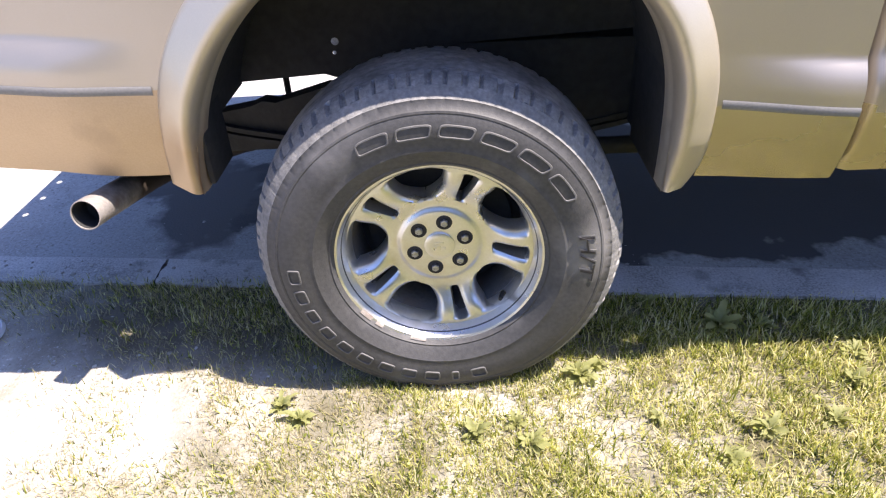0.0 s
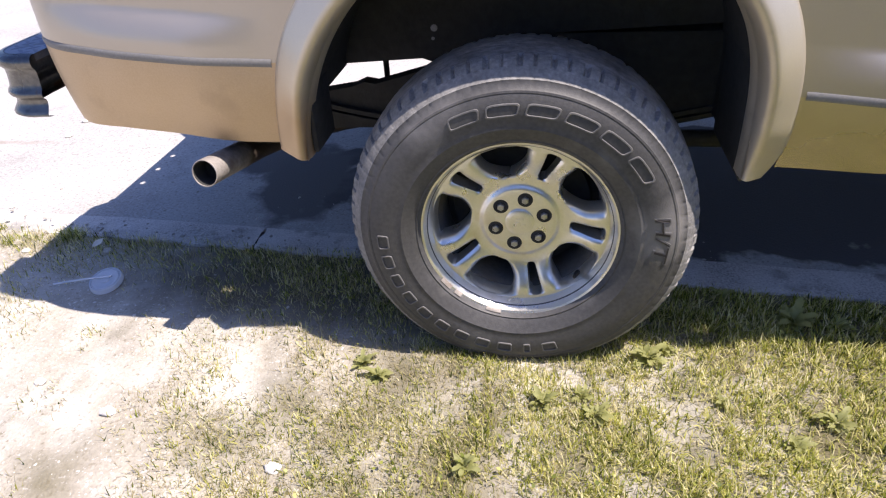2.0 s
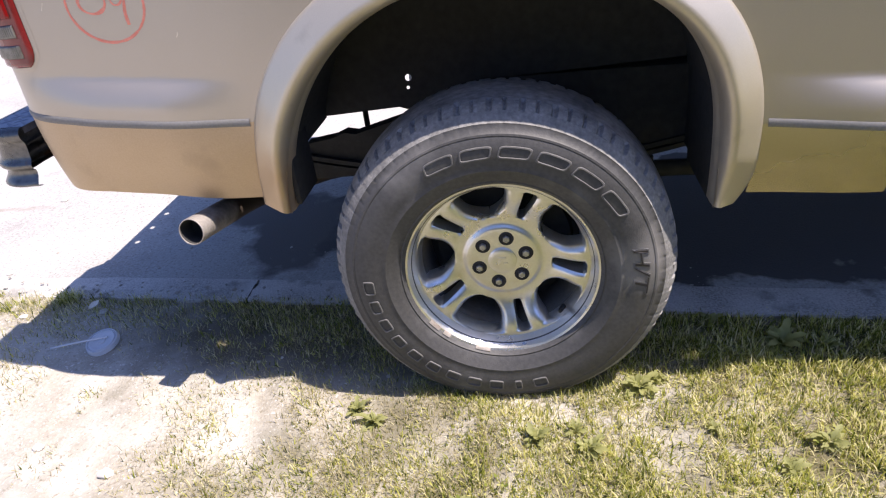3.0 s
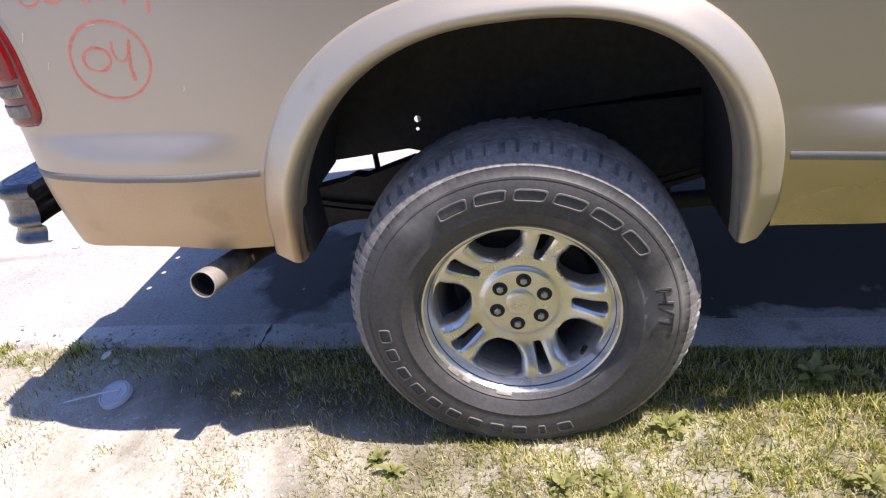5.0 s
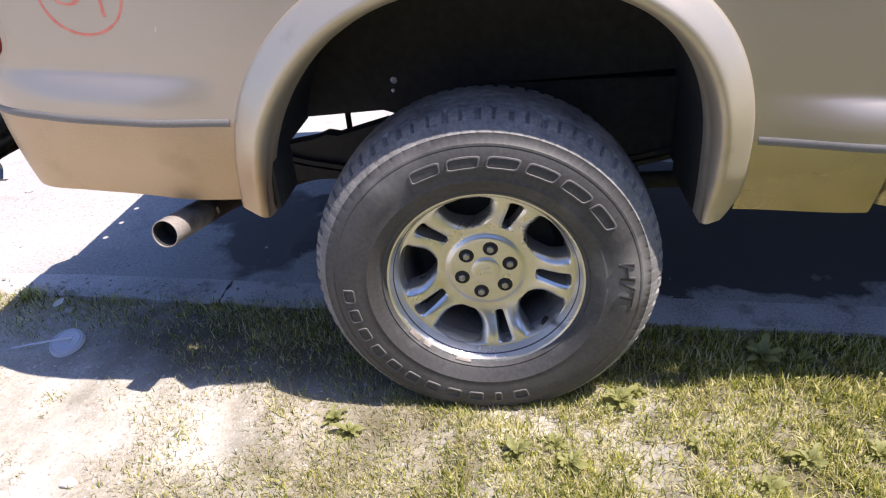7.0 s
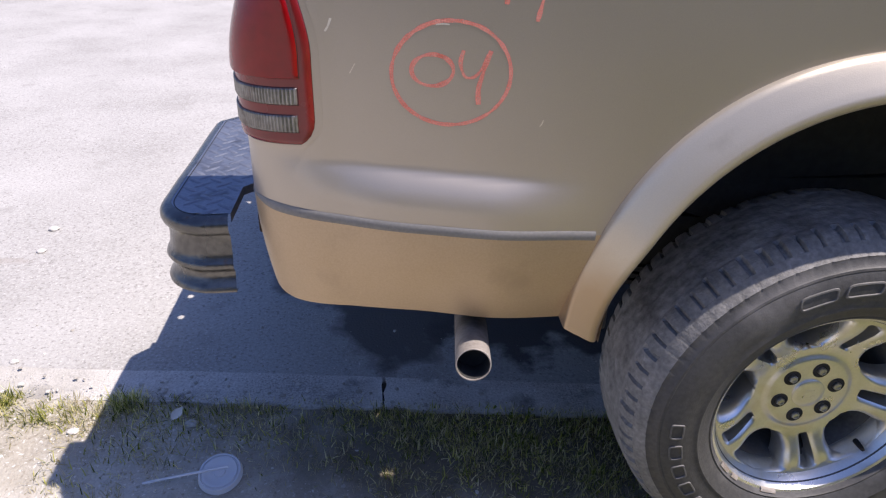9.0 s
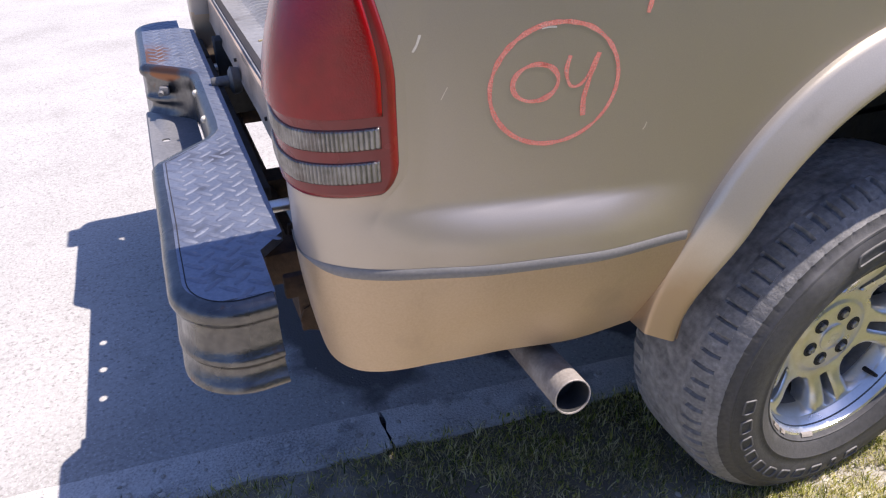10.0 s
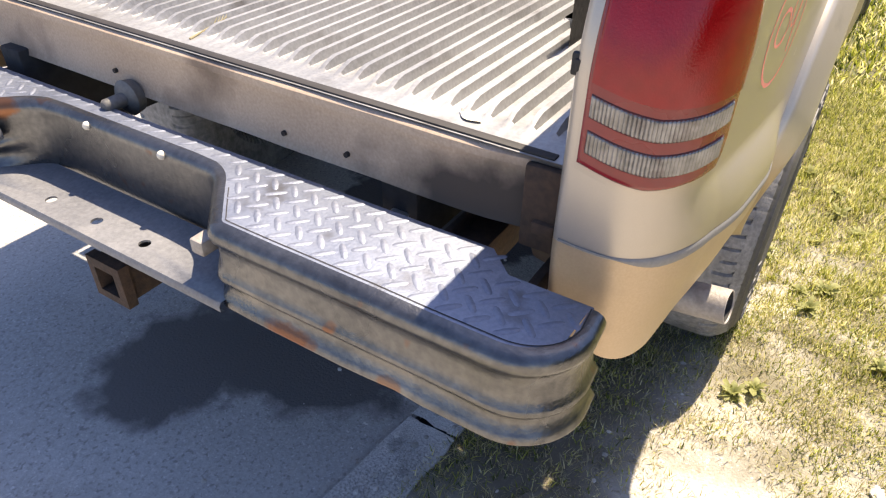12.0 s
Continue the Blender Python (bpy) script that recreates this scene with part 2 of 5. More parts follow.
add_patch(PAD, (-1.185, 1.40), (0.05, 0.13), (0.26, 0.12, 0.065), (1.0, 1.5), 30)
add_patch(STEEL, (-1.17, 1.25, 0.735), (0.07, 0.05, 0.022), (0.24, 0.11, 0.06), (1.2, 1.5), 40)
add_patch(STEEL, (-1.235, 0.47, 0.618), (0.03, 0.055, 0.014), (0.19, 0.09, 0.055), (1.0, 1.45), 60)
add_patch(STEEL, (-1.235, 0.30, 0.612), (0.03, 0.022, 0.016), (0.22, 0.14, 0.10), (1.2, 1.5), 60)


def leaf_mat(name, stops, scale=3.0):
    m = mat(name, stops, 0.6, 0, scale, 40, rand=1.0)
    n, l = m.node_tree.nodes, m.node_tree.links
    b = n["Principled BSDF"]
    tr, mx = n.new("ShaderNodeBsdfTranslucent"), n.new("ShaderNodeMixShader")
    l.new(b.inputs["Base Color"].links[0].from_socket, tr.inputs["Color"])
    mx.inputs[0].default_value = 0.55
    l.new(b.outputs[0], mx.inputs[1])
    l.new(tr.outputs[0], mx.inputs[2])
    l.new(mx.outputs[0], n["Material Output"].inputs["Surface"])
    return m


TREES = mat("tree_belt", [(0.35, (0.02, 0.03, 0.012)), (0.65, (0.09, 0.11, 0.04))], 0.9, 0, 0.7, 6, 1.0, 4)
GRASS = leaf_mat("grass_blades", [(0.05, (0.06, 0.085, 0.010)), (0.35, (0.28, 0.315, 0.040)), (0.6, (0.60, 0.58, 0.14)), (0.9, (0.87, 0.80, 0.48))])
STRAW = leaf_mat("dry_grass", [(0.2, (0.38, 0.335, 0.16)), (0.8, (0.60, 0.53, 0.35))])
CLOVER = leaf_mat("clover_leaf", [(0.15, (0.13, 0.17, 0.025)), (0.5, (0.36, 0.39, 0.08)), (0.85, (0.66, 0.62, 0.24))], 12)
WEED = leaf_mat("weed_leaf", [(0.2, (0.34, 0.355, 0.12)), (0.8, (0.58, 0.56, 0.28))], 12)


# ---------------------------------------------------------------- builders
def part(name, bm, material, parent, label="", smooth=True, angle=40):
    me = bpy.data.meshes.new(name)
    bmesh.ops.recalc_face_normals(bm, faces=bm.faces)
    bm.to_mesh(me)
    bm.free()
    me.materials.append(material)
    if smooth:
        me.polygons.foreach_set("use_smooth", [True] * len(me.polygons))
        me.set_sharp_from_angle(angle=radians(angle))
    ob = new(name, me)
    ob.parent = parent
    return tagged(ob, label) if label else ob


def grid(bm, rows, closed=False):
    """Faces over rows of equal length of points."""
    vs = [[bm.verts.new(p) for p in row] for row in rows]
    for a, b in zip(vs, vs[1:]):
        n = len(a)
        for i in range(n if closed else n - 1):
            j = (i + 1) % n
            bm.faces.new((a[i], a[j], b[j], b[i]))
    return vs


def box(bm, lo, hi, bevel=0.0):
    r = bmesh.ops.create_cube(bm, size=1.0)
    for v in r["verts"]:
        v.co = Vector([(l + h) / 2 + c * (h - l) for l, h, c in zip(lo, hi, v.co)])
    if bevel:
        es = list({e for v in r["verts"] for e in v.link_edges})
        bmesh.ops.bevel(bm, geom=es, offset=bevel, segments=2, affect="EDGES", profile=0.5)


def lathe(bm, profile, n=96):
    """Turns (radius, y) round the y axis."""
    rows = [[(r * math.sin(a), y, r * math.cos(a)) for a in [2 * math.pi * k / n for k in range(n)]] for r, y in profile]
    return grid(bm, rows, closed=True)


def tube(bm, points, radius, n=16, caps=True):
    pts = [Vector(p) for p in points]
    rows = []
    for i, p in enumerate(pts):
        d = (pts[min(i + 1, len(pts) - 1)] - pts[max(i - 1, 0)]).normalized()
        q = d.to_track_quat("Z", "Y")
        rad = radius[i] if isinstance(radius, (list, tuple)) else radius
        rows.append([p + q @ Vector((rad * math.cos(a), rad * math.sin(a), 0)) for a in [2 * math.pi * k / n for k in range(n)]])
    vs = grid(bm, rows, closed=True)
    if caps:
        bm.faces.new(vs[0]), bm.faces.new(vs[-1])


def smoothstep(a, b, x):
    t = min(1, max(0, (x - a) / (b - a)))
    return t * t * (3 - 2 * t)


# ---------------------------------------------------------------- truck
truck = new("pickup_truck")
tagged(truck, "champagne gold pickup truck with worn paint and no tailgate", "truck")
TRIM_LO, TRIM_HI, SHOULDER, RAIL, MID = 0.727, 0.744, 1.135, 1.22, 0.94


def arch(u, inner):
    """The wheel opening's edge in the side plane; u runs from 0 at the rear foot over the top to 1 at the front foot."""
    top = 0.977 if inner else 1.050
    if u <= 0.5:
        a, zc, n = (0.457, 0.5, 2.1) if inner else (0.521, 0.5, 2.3)
        foot, t = (0.525 if inner else 0.55), u / 0.5
        f0 = math.asin(((foot - zc) / (top - zc)) ** (n / 2))
        f, sgn = f0 + (math.pi / 2 - f0) * t, -1
    else:
        a, zc, n = (0.452, 0.6, 2.6) if inner else (0.526, 0.6, 2.6)
        t, sgn = (1 - u) / 0.5, 1
        if t < 0.18:                             # the front leg runs straight down below its curve
            return Vector((a - (0.004 if inner else 0.034) * (1 - t / 0.18) ** 2.5, 0, 0.487 + (zc - 0.487) * t / 0.18))
        f = (t - 0.18) / 0.82 * math.pi / 2
    return Vector((sgn * a * max(0.0, math.cos(f)) ** (2 / n), 0, zc + (top - zc) * max(0.0, math.sin(f)) ** (2 / n)))


S_END = 1.635 + 0.26


def plan_point(s):
    """The body's outline from above. s: metres from the cab gap (0) backwards, round the rear corner."""
    if s <= 1.635:
        x = 0.735 - s
        return Vector((x, -0.008 + 0.030 * max(0, (-x - 0.3) / 0.6) ** 2, 0))
    a = (s - 1.635) / 0.26
    if a <= 0.75:
        f = a / 0.75 * math.pi / 2
        return Vector((-0.90 - 0.152 * math.sin(f) ** 0.85, 0.022 + 0.090 * (1 - math.cos(f) ** 0.9), 0))
    b = (a - 0.75) / 0.25
    return Vector((-1.052 + 0.004 * b ** 2, 0.112 + 0.054 * b, 0))


def side_in(x, z):
    """How far the skin stands in at a height."""
    zz = z - trim_z(x)
    y = 0.02 * max(0, zz - 1.0) ** 1.6
    if z > SHOULDER:
        y += 0.07 * (1 - math.sqrt(max(0, 1 - min(1, (z - SHOULDER) / (RAIL - SHOULDER)) ** 2)))
    swage = 0.026 * smoothstep(-0.47, -0.68, x) * smoothstep(-1.05, -0.80, x) + 0.024 * smoothstep(0.50, 0.75, x)
    t = min(1, max(0, (zz - 0.764) / 0.060))
    y -= swage * (1 - t ** 1.8)
    if zz < TRIM_LO + 0.01:
        y += 0.058 * (1 - 0.6 * smoothstep(-0.75, -1.02, x)) * ((TRIM_LO + 0.01 - zz) / 0.19) ** 1.8
    return y


def skin(s, z, out=0.0):
    p, q = plan_point(s), plan_point(min(s + 0.002, S_END))
    if s >= S_END - 0.002:
        p0 = plan_point(s - 0.002)
        d = p - p0
    else:
        d = q - p
    d.normalize()
    inward = Vector((-d.y, d.x, 0)) * -1
    lean = 0.055 * smoothstep(1.0, 1.24, z) * smoothstep(1.60, 1.80, s)
    return Vector((p.x + lean, p.y, z)) + inward * (side_in(p.x, z) - out)


def trim_z(x):
    return 0.009 - 0.077 * (min(x, 0.9) + 0.467)


def body_bottom(s):
    x = plan_point(s).x
    if x > 0:
        return 0.5
    return 0.548 + 0.05 * smoothstep(-0.5, -1.0, x) + 0.060 * max(0, (s - 1.68) / 0.215) ** 2


outer = [arch(i / 400, False) for i in range(401)]
levels = [0.5 + 0.0075 * k for k in range(85)] + [SHOULDER + (RAIL - SHOULDER) * math.sin(k / 14 * math.pi / 2) for k in range(15)]
bm = bmesh.new()
rows = []
s = -0.035
while s < S_END + 1e-6:
    p = plan_point(s)
    zb = body_bottom(s)
    if -0.5 < p.x < 0.518:
        zb = max(zb, min(outer, key=lambda q: abs(q.x - p.x) - q.z * 1e-3).z - 0.02)
    rows.append([skin(s, max(zb, z)) for z in levels])
    s += 0.0125 if s < 1.6 else 0.006
last = rows[-1]
rows.append([v + Vector((0.003, 0.006, 0)) for v in last])
rows.append([v + Vector((0.009, 0.010, 0)) for v in last])
rows.append([v + Vector((0.063, 0.014, 0)) for v in last])
rows.insert(0, [v + Vector((0, 0.05, 0)) for v in rows[0]])
grid(bm, rows)
bmesh.ops.remove_doubles(bm, verts=bm.verts, dist=0.0001)


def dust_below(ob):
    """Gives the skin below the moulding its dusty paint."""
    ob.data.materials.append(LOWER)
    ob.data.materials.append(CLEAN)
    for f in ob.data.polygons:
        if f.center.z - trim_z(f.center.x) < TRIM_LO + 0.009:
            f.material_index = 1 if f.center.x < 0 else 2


bed_side = part("bed_side", bm, PAINT, truck, angle=60)
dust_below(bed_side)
far_side = new("bed_side", bed_side.data)
far_side.parent = truck
far_side.matrix_basis = Matrix.Translation((0, 2 * MID, 0)) @ Matrix.Diagonal((1, -1, 1, 1))
for y0, y1 in ((0.075, 0.215), (2 * MID - 0.215, 2 * MID - 0.075)):
    bm = bmesh.new()
    box(bm, (-1.03, y0, RAIL - 0.035), (0.72, y1, RAIL + 0.004), 0.012)
    part("bed_rail", bm, PAINT, truck)

# moulding along the side
def moulding(rows):
    bm = bmesh.new()
    grid(bm, rows)
    part("side_moulding", bm, STRIP, truck, "grey moulding strip with scuffs")


rows = []
s = -0.035
while s < S_END + 1e-6:
    x = plan_point(s).x
    if not -0.49 < x < 0.52:
        slim = 1 - 0.8 * smoothstep(1.72, 1.82, s)
        z0, z1 = TRIM_LO + trim_z(x), TRIM_HI + trim_z(x)
        zm = z1 - (z1 - z0) * slim
        rows.append([skin(s, z1, 0.0004), skin(s, z1 - 0.003, 0.0020), skin(s, (zm + z1) / 2, 0.0023), skin(s, zm + 0.003, 0.0020), skin(s, zm, 0.0004)])
    elif rows:
        moulding(rows)
        rows = []
    s += 0.0125
moulding(rows)

# wheel arch flare
bm = bmesh.new()
rows = []
for i in range(161):
    u = i / 160
    o, q = arch(u, False), arch(u, True)
    foot = smoothstep(0, 0.16, min(u, 1 - u))
    stick = 0.030 + 0.028 * foot
    base = 0.006 + 0.022 * (1 - foot)
    row = [(o.x, base + 0.03, o.z)]
    for t, d in ((0, 0.0), (0.008, 0.34), (0.04, 0.44), (0.12, 0.52), (0.3, 0.68), (0.5, 0.84), (0.64, 0.96), (0.72, 1.0), (0.80, 0.98), (0.87, 0.90), (0.93, 0.76), (0.97, 0.58), (0.99, 0.40)):
        c = o.lerp(q, t)
        row.append((c.x, base - stick * d, c.z))
    for t, y in ((1.0, 0.004), (0.995, 0.02), (1.03, 0.024), (1.03, 0.06)):
        c = o.lerp(q, t)
        row.append((c.x, y, c.z))
    rows.append(row)
grid(bm, rows)
for row in (rows[0], rows[-1]):
    bm.faces.new([bm.verts.new(p) for p in row])
part("fender_flare", bm, FLARE, truck, "dusty champagne wheel arch flare", angle=50)

# dark wheel well: arched liner, inner panel with a drilled hole, splash flap
bm = bmesh.new()
rows = []
for i in range(61):
    q = arch(0.06 + i / 60 * 0.94, True)
    rows.append([(q.x * 1.01, y, q.z + 0.012) for y in (0.04, 0.2, 0.36)])
grid(bm, rows)
part("wheel_liner", bm, BLACK, truck)
def star_panel(bm, hole, radius, edge):
    """A flat panel with one drilled hole."""
    ring = []
    for k in range(96):
        a = 2 * math.pi * k / 96
        d = Vector((math.cos(a), 0, math.sin(a)))
        far = 5.0
        for (x0, z0), (x1, z1) in zip(edge, edge[1:] + edge[:1]):
            den = d.x * (z1 - z0) - d.z * (x1 - x0)
            if abs(den) > 1e-9:
                t = ((x0 - hole.x) * (z1 - z0) - (z0 - hole.z) * (x1 - x0)) / den
                w = ((x0 - hole.x) * d.z - (z0 - hole.z) * d.x) / den
                if t > 0 and -1e-6 <= w <= 1 + 1e-6:
                    far = min(far, t)
        ring.append((hole + d * radius, hole + d * far))
    grid(bm, [[r[0] for r in ring], [r[1] for r in ring]], closed=True)


bm = bmesh.new()
star_panel(bm, Vector((-0.216, 0.346, 0.718)), 0.0085, [(0.60, 0.70), (0.60, 1.02), (0.0, 1.03), (-0.62, 1.02), (-0.62, 0.70)])
star_panel(bm, Vector((-0.220, 0.346, 0.693)), 0.0042, [(0.60, 0.44), (0.60, 0.70), (-0.62, 0.70), (-0.62, 0.632), (-0.45, 0.636), (-0.25, 0.645), (-0.12, 0.60), (0.1, 0.55), (0.36, 0.50)])
part("well_panel", bm, BLACK, truck)
for lo, hi in (((-0.45, 0.03, 0.535), (-0.437, 0.16, 0.80)), ((0.452, 0.03, 0.47), (0.462, 0.30, 0.80))):
    bm = bmesh.new()
    box(bm, lo, hi, 0.004)
    part("splash_flap", bm, BLACK, truck)

# ---------------------------------------------------------------- wheel
HUB = Vector((0.003, 0.0, 0.362))
wheel = new("wheel")
wheel.parent = truck
wheel.location = HUB
NT = 504


def tyre_grid(bm, profile, relief):
    rows = []
    for i, (r, y) in enumerate(profile):
        row = []
        for k in range(NT):
            a = 2 * math.pi * k / NT
            dr, dy = relief(i, r, y, k)
            row.append(((r + dr) * math.sin(a), y + dy, (r + dr) * math.cos(a)))
        rows.append(row)
    grid(bm, rows, closed=True)
    for v in bm.verts:
        v.co.z = max(v.co.z, -HUB.z - 0.004)


side = [(0.204, 0.034), (0.212, 0.022), (0.2225, 0.012), (0.2245, 0.008), (0.228, 0.0085), (0.24, -0.001), (0.255, -0.007), (0.257, -0.0085), (0.261, -0.0085), (0.263, -0.0078), (0.275, -0.010), (0.29, -0.0115),
        (0.305, -0.0105), (0.32, -0.007), (0.328, -0.0035), (0.330, -0.0042), (0.334, -0.003), (0.336, 0.0005), (0.348, 0.007), (0.352, 0.0075), (0.3555, 0.0115), (0.366, 0.022), (0.3705, 0.029)]

side = [(r, y - 0.037) for r, y in side]


def side_relief(i, r, y, k):
    if r > 0.347:                                # little notches up to the shoulder
        return (0.0, 0.0016 if (k % 7) < 1 else 0.0004 * noise.noise((k * 0.7, r * 200, 1)))
    if 0.3 < r < 0.33 and (k * 7919 // 13) % 5 == 0:
        return (0.0, 0.0002)
    return (0.0, 0.0)


bm = bmesh.new()
tyre_grid(bm, side, side_relief)
tyre = part("tyre", bm, RUBBER, wheel, "worn black all-terrain tyre with raised lettering", angle=35)


def tread_relief(i, r, y, k):
    yy = y - 0.098
    saw = k % 7
    if abs(yy) > 0.062:                          # shoulder blocks with side grooves
        reach = 0.060 + 0.012 * (0.5 + noise.noise((k // 7 * 0.9, 0, 3)))
        cut = abs(yy) > reach and (saw == 0 or (saw == 1 and noise.noise((k * 0.37, 0, 3)) > 0.0))
        worn = 0.0018 * noise.noise((k * 0.31, yy * 60, 7))
        return (-0.0075 + worn if cut else worn, 0.0)
    zig = 0.006 * (1 if (k // 7) % 2 else -1)
    for c in (-0.056, 0.0, 0.056):
        if abs(yy - c - zig) < 0.0062:
            return (-0.0012, 0.0)
    return (0.0010 * noise.noise((k * 0.21, yy * 70, 2)), 0.0)


tread = [(0.3705, 0.029), (0.376, 0.036), (0.381, 0.046), (0.3835, 0.058)]
tread += [(0.3835 + 0.0035 * (1 - ((y - 0.135) / 0.078) ** 2), y) for y in [0.064 + 0.0035 * j for j in range(41)]]
tread += [(0.381, 0.224), (0.374, 0.238), (0.35, 0.258), (0.30, 0.272), (0.23, 0.262), (0.205, 0.24)]
tread = [(r, y - 0.037) for r, y in tread]
bm = bmesh.new()
tyre_grid(bm, tread, tread_relief)
tread_ring = part("tread", bm, TREAD, tyre, "dusty block tread", angle=30)
for ob, edge in ((tread_ring, 0.3), (tyre, 0.3505)):      # the worn shoulder blocks are pale with dust
    ob.data.materials.append(LUGS)
    for f in ob.data.polygons:
        if math.hypot(f.center.x, f.center.z) > edge and f.center.y < 0.019:
            f.material_index = 1


def side_y(r):
    for (r0, y0), (r1, y1) in zip(side, side[1:]):
        if r0 <= r <= r1:
            return y0 + (y1 - y0) * (r - r0) / (r1 - r0)
    return 0.0


def raised_shape(bm, ang, r, w, h, slant, line):
    """A raised hollow block on the sidewall: its outline as a flat bead."""
    ring = []
    n = 28
    for k in range(n):
        a = 2 * math.pi * k / n
        c, s2 = math.cos(a), math.sin(a)
        ring.append((w / 2 * math.copysign(abs(c) ** 0.35, c), h / 2 * math.copysign(abs(s2) ** 0.35, s2)))
    rows = []
    for f, up in ((1.0, 0.0), (0.97, 0.0026), (1 - 1.9 * line / h, 0.0026), (1 - 2.3 * line / h, 0.0)):
        row = []
        for x, y in ring:
            fx = 1 - (1 - f) * h / w
            rr = r + y * f
            an = ang + (x * fx + slant * y * f) / r
            row.append((rr * math.sin(an), side_y(rr) - up - 0.0002, rr * math.cos(an)))
        rows.append(row)
    grid(bm, rows, closed=True)


bm = bmesh.new()
for k in range(6):
    raised_shape(bm, radians(-21 + 15.2 * k), 0.298, 0.066, 0.027, 0.25, 0.0032)
for k in range(11):
    raised_shape(bm, radians(268 - 10.2 * k), 0.300, 0.036 if k not in (9,) else 0.018, 0.027, 0.0, 0.003)
tagged(part("sidewall_relief", bm, RELIEF, tyre), kind="stuff")


def ring_text(body, ang, r, size, fat, height, material):
    cu = bpy.data.curves.new("text", "FONT")
    cu.body, cu.size, cu.extrude, cu.offset, cu.align_x, cu.align_y = body, size, height, fat, "CENTER", "CENTER"
    tmp = bpy.data.objects.new("text", cu)
    me = bpy.data.meshes.new_from_object(tmp)
    bpy.data.objects.remove(tmp)
    for v in me.vertices:
        x, y, z = v.co
        rr, an = r + y, ang + (1.55 * x + 0.25 * y) / r
        v.co = (rr * math.sin(an), side_y(rr) - z - 0.0008, rr * math.cos(an))
    me.materials.append(material)
    ob = new("lettering", me)
    ob.parent = tyre


# light letter edges and darker faces painted as two layers
ring_text("H/T", radians(88), 0.299, 0.044, 0.0016, 0.0012, RELIEF)
ring_text("H/T", radians(88), 0.299, 0.044, -0.0004, 0.0019, GASKET)

# alloy wheel: five pairs of spokes
SLOT0 = radians(23.5)


def slot_half(r):
    if not 0.113 < r < 0.190:
        return 0.0
    e = min(1.0, (r - 0.113) / 0.010, (0.190 - r) / 0.008)
    return radians(5.0) * math.sqrt(max(0, 1 - (1 - e) ** 2)) * (0.9 + 0.1 * (r - 0.113) / 0.08)


def gap_edge(r):
    if not 0.112 < r < 0.1965:
        return radians(36)
    e = min(1.0, (r - 0.112) / 0.045)
    f = min(1.0, (0.1965 - r) / 0.012)
    w = radians(18.2) * math.sqrt(max(0, 1 - (1 - e) ** 2)) ** 1.2 * math.sqrt(max(0, 1 - (1 - f) ** 2))
    return radians(36) - w


def face_y(r):
    if r < 0.080:
        return 0.037
    if r < 0.094:
        return 0.037 + 0.006 * smoothstep(0.080, 0.094, r)
    return 0.043 - 0.030 * smoothstep(0.094, 0.185, r)


bm = bmesh.new()
radii = [0.002, 0.03, 0.05, 0.07, 0.08, 0.083, 0.087, 0.091, 0.094, 0.100, 0.106, 0.110] + [0.1121 + 0.0017 * k for k in range(51)]
cols = 9
for sec in range(5):
    for sgn in (1, -1):
        rows = []
        for r in radii:
            a1, a2 = slot_half(r), gap_edge(r)
            row = []
            for c in range(cols):
                t = c / (cols - 1)
                edge_in = 0.0
                if a1 > 0 or a2 < radians(35.99):
                    e1 = max(0, 1 - t * (a2 - a1) * r / 0.009) if a1 > 0 else 0
                    e2 = max(0, 1 - (1 - t) * (a2 - a1) * r / 0.017) if a2 < radians(35.99) else 0
                    edge_in = 0.005 * e1 ** 2 + 0.015 * e2 ** 2
                an = SLOT0 + sec * radians(72) + sgn * (a1 + (a2 - a1) * t)
                row.append((r * math.sin(an), face_y(r) + edge_in, r * math.cos(an)))
            rows.append(row)
        vs = grid(bm, rows)
        # the walls of the openings run back into the wheel
        for col, is_open in ((0, lambda r: slot_half(r) > 0), (cols - 1, lambda r: gap_edge(r) < radians(35.99))):
            for i in range(len(radii) - 1):
                if is_open(radii[i]) or is_open(radii[i + 1]):
                    p, q = vs[i][col], vs[i + 1][col]
                    p2, q2 = (bm.verts.new((v.co.x * 0.995, v.co.y + 0.045, v.co.z * 0.995)) for v in (p, q))
                    bm.faces.new((p, q, q2, p2))
bmesh.ops.remove_doubles(bm, verts=bm.verts, dist=0.00025)
rim = part("rim", bm, ALLOY, wheel, "tarnished six-lug alloy wheel with five double spokes", angle=50)
bm = bmesh.new()
lathe(bm, [(0.1885, 0.050), (0.189, 0.040), (0.195, 0.019), (0.2005, 0.005), (0.206, -0.006), (0.2115, -0.0145), (0.2125, -0.0175), (0.2185, -0.0205), (0.2205, -0.019), (0.221, -0.015), (0.218, -0.007), (0.207, 0.008), (0.2, 0.17)], 144)
part("rim_barrel", bm, ALLOY, rim)
bm = bmesh.new()
lathe(bm, [(0.1885, 0.050), (0.183, 0.08), (0.178, 0.21), (0.19, 0.245), (0.204, 0.25)], 96)
part("inner_barrel", bm, BARREL, rim, "dull grey inside of the wheel")
bm = bmesh.new()
lathe(bm, [(0.033, 0.0385), (0.0325, 0.0335), (0.031, 0.0325), (0.02, 0.0312), (0.0005, 0.031)], 48)
part("centre_cap", bm, ALLOY, rim)
bm = bmesh.new()
for w, h, dx, dz in ((0.018, 0.006, 0, 0.008), (0.012, 0.012, -0.004, -0.004), (0.010, 0.006, 0.008, -0.006)):
    box(bm, (dx - w / 2, 0.0303, dz - h / 2), (dx + w / 2, 0.0325, dz + h / 2), 0.0009)
part("cap_emblem", bm, ALLOY, rim)
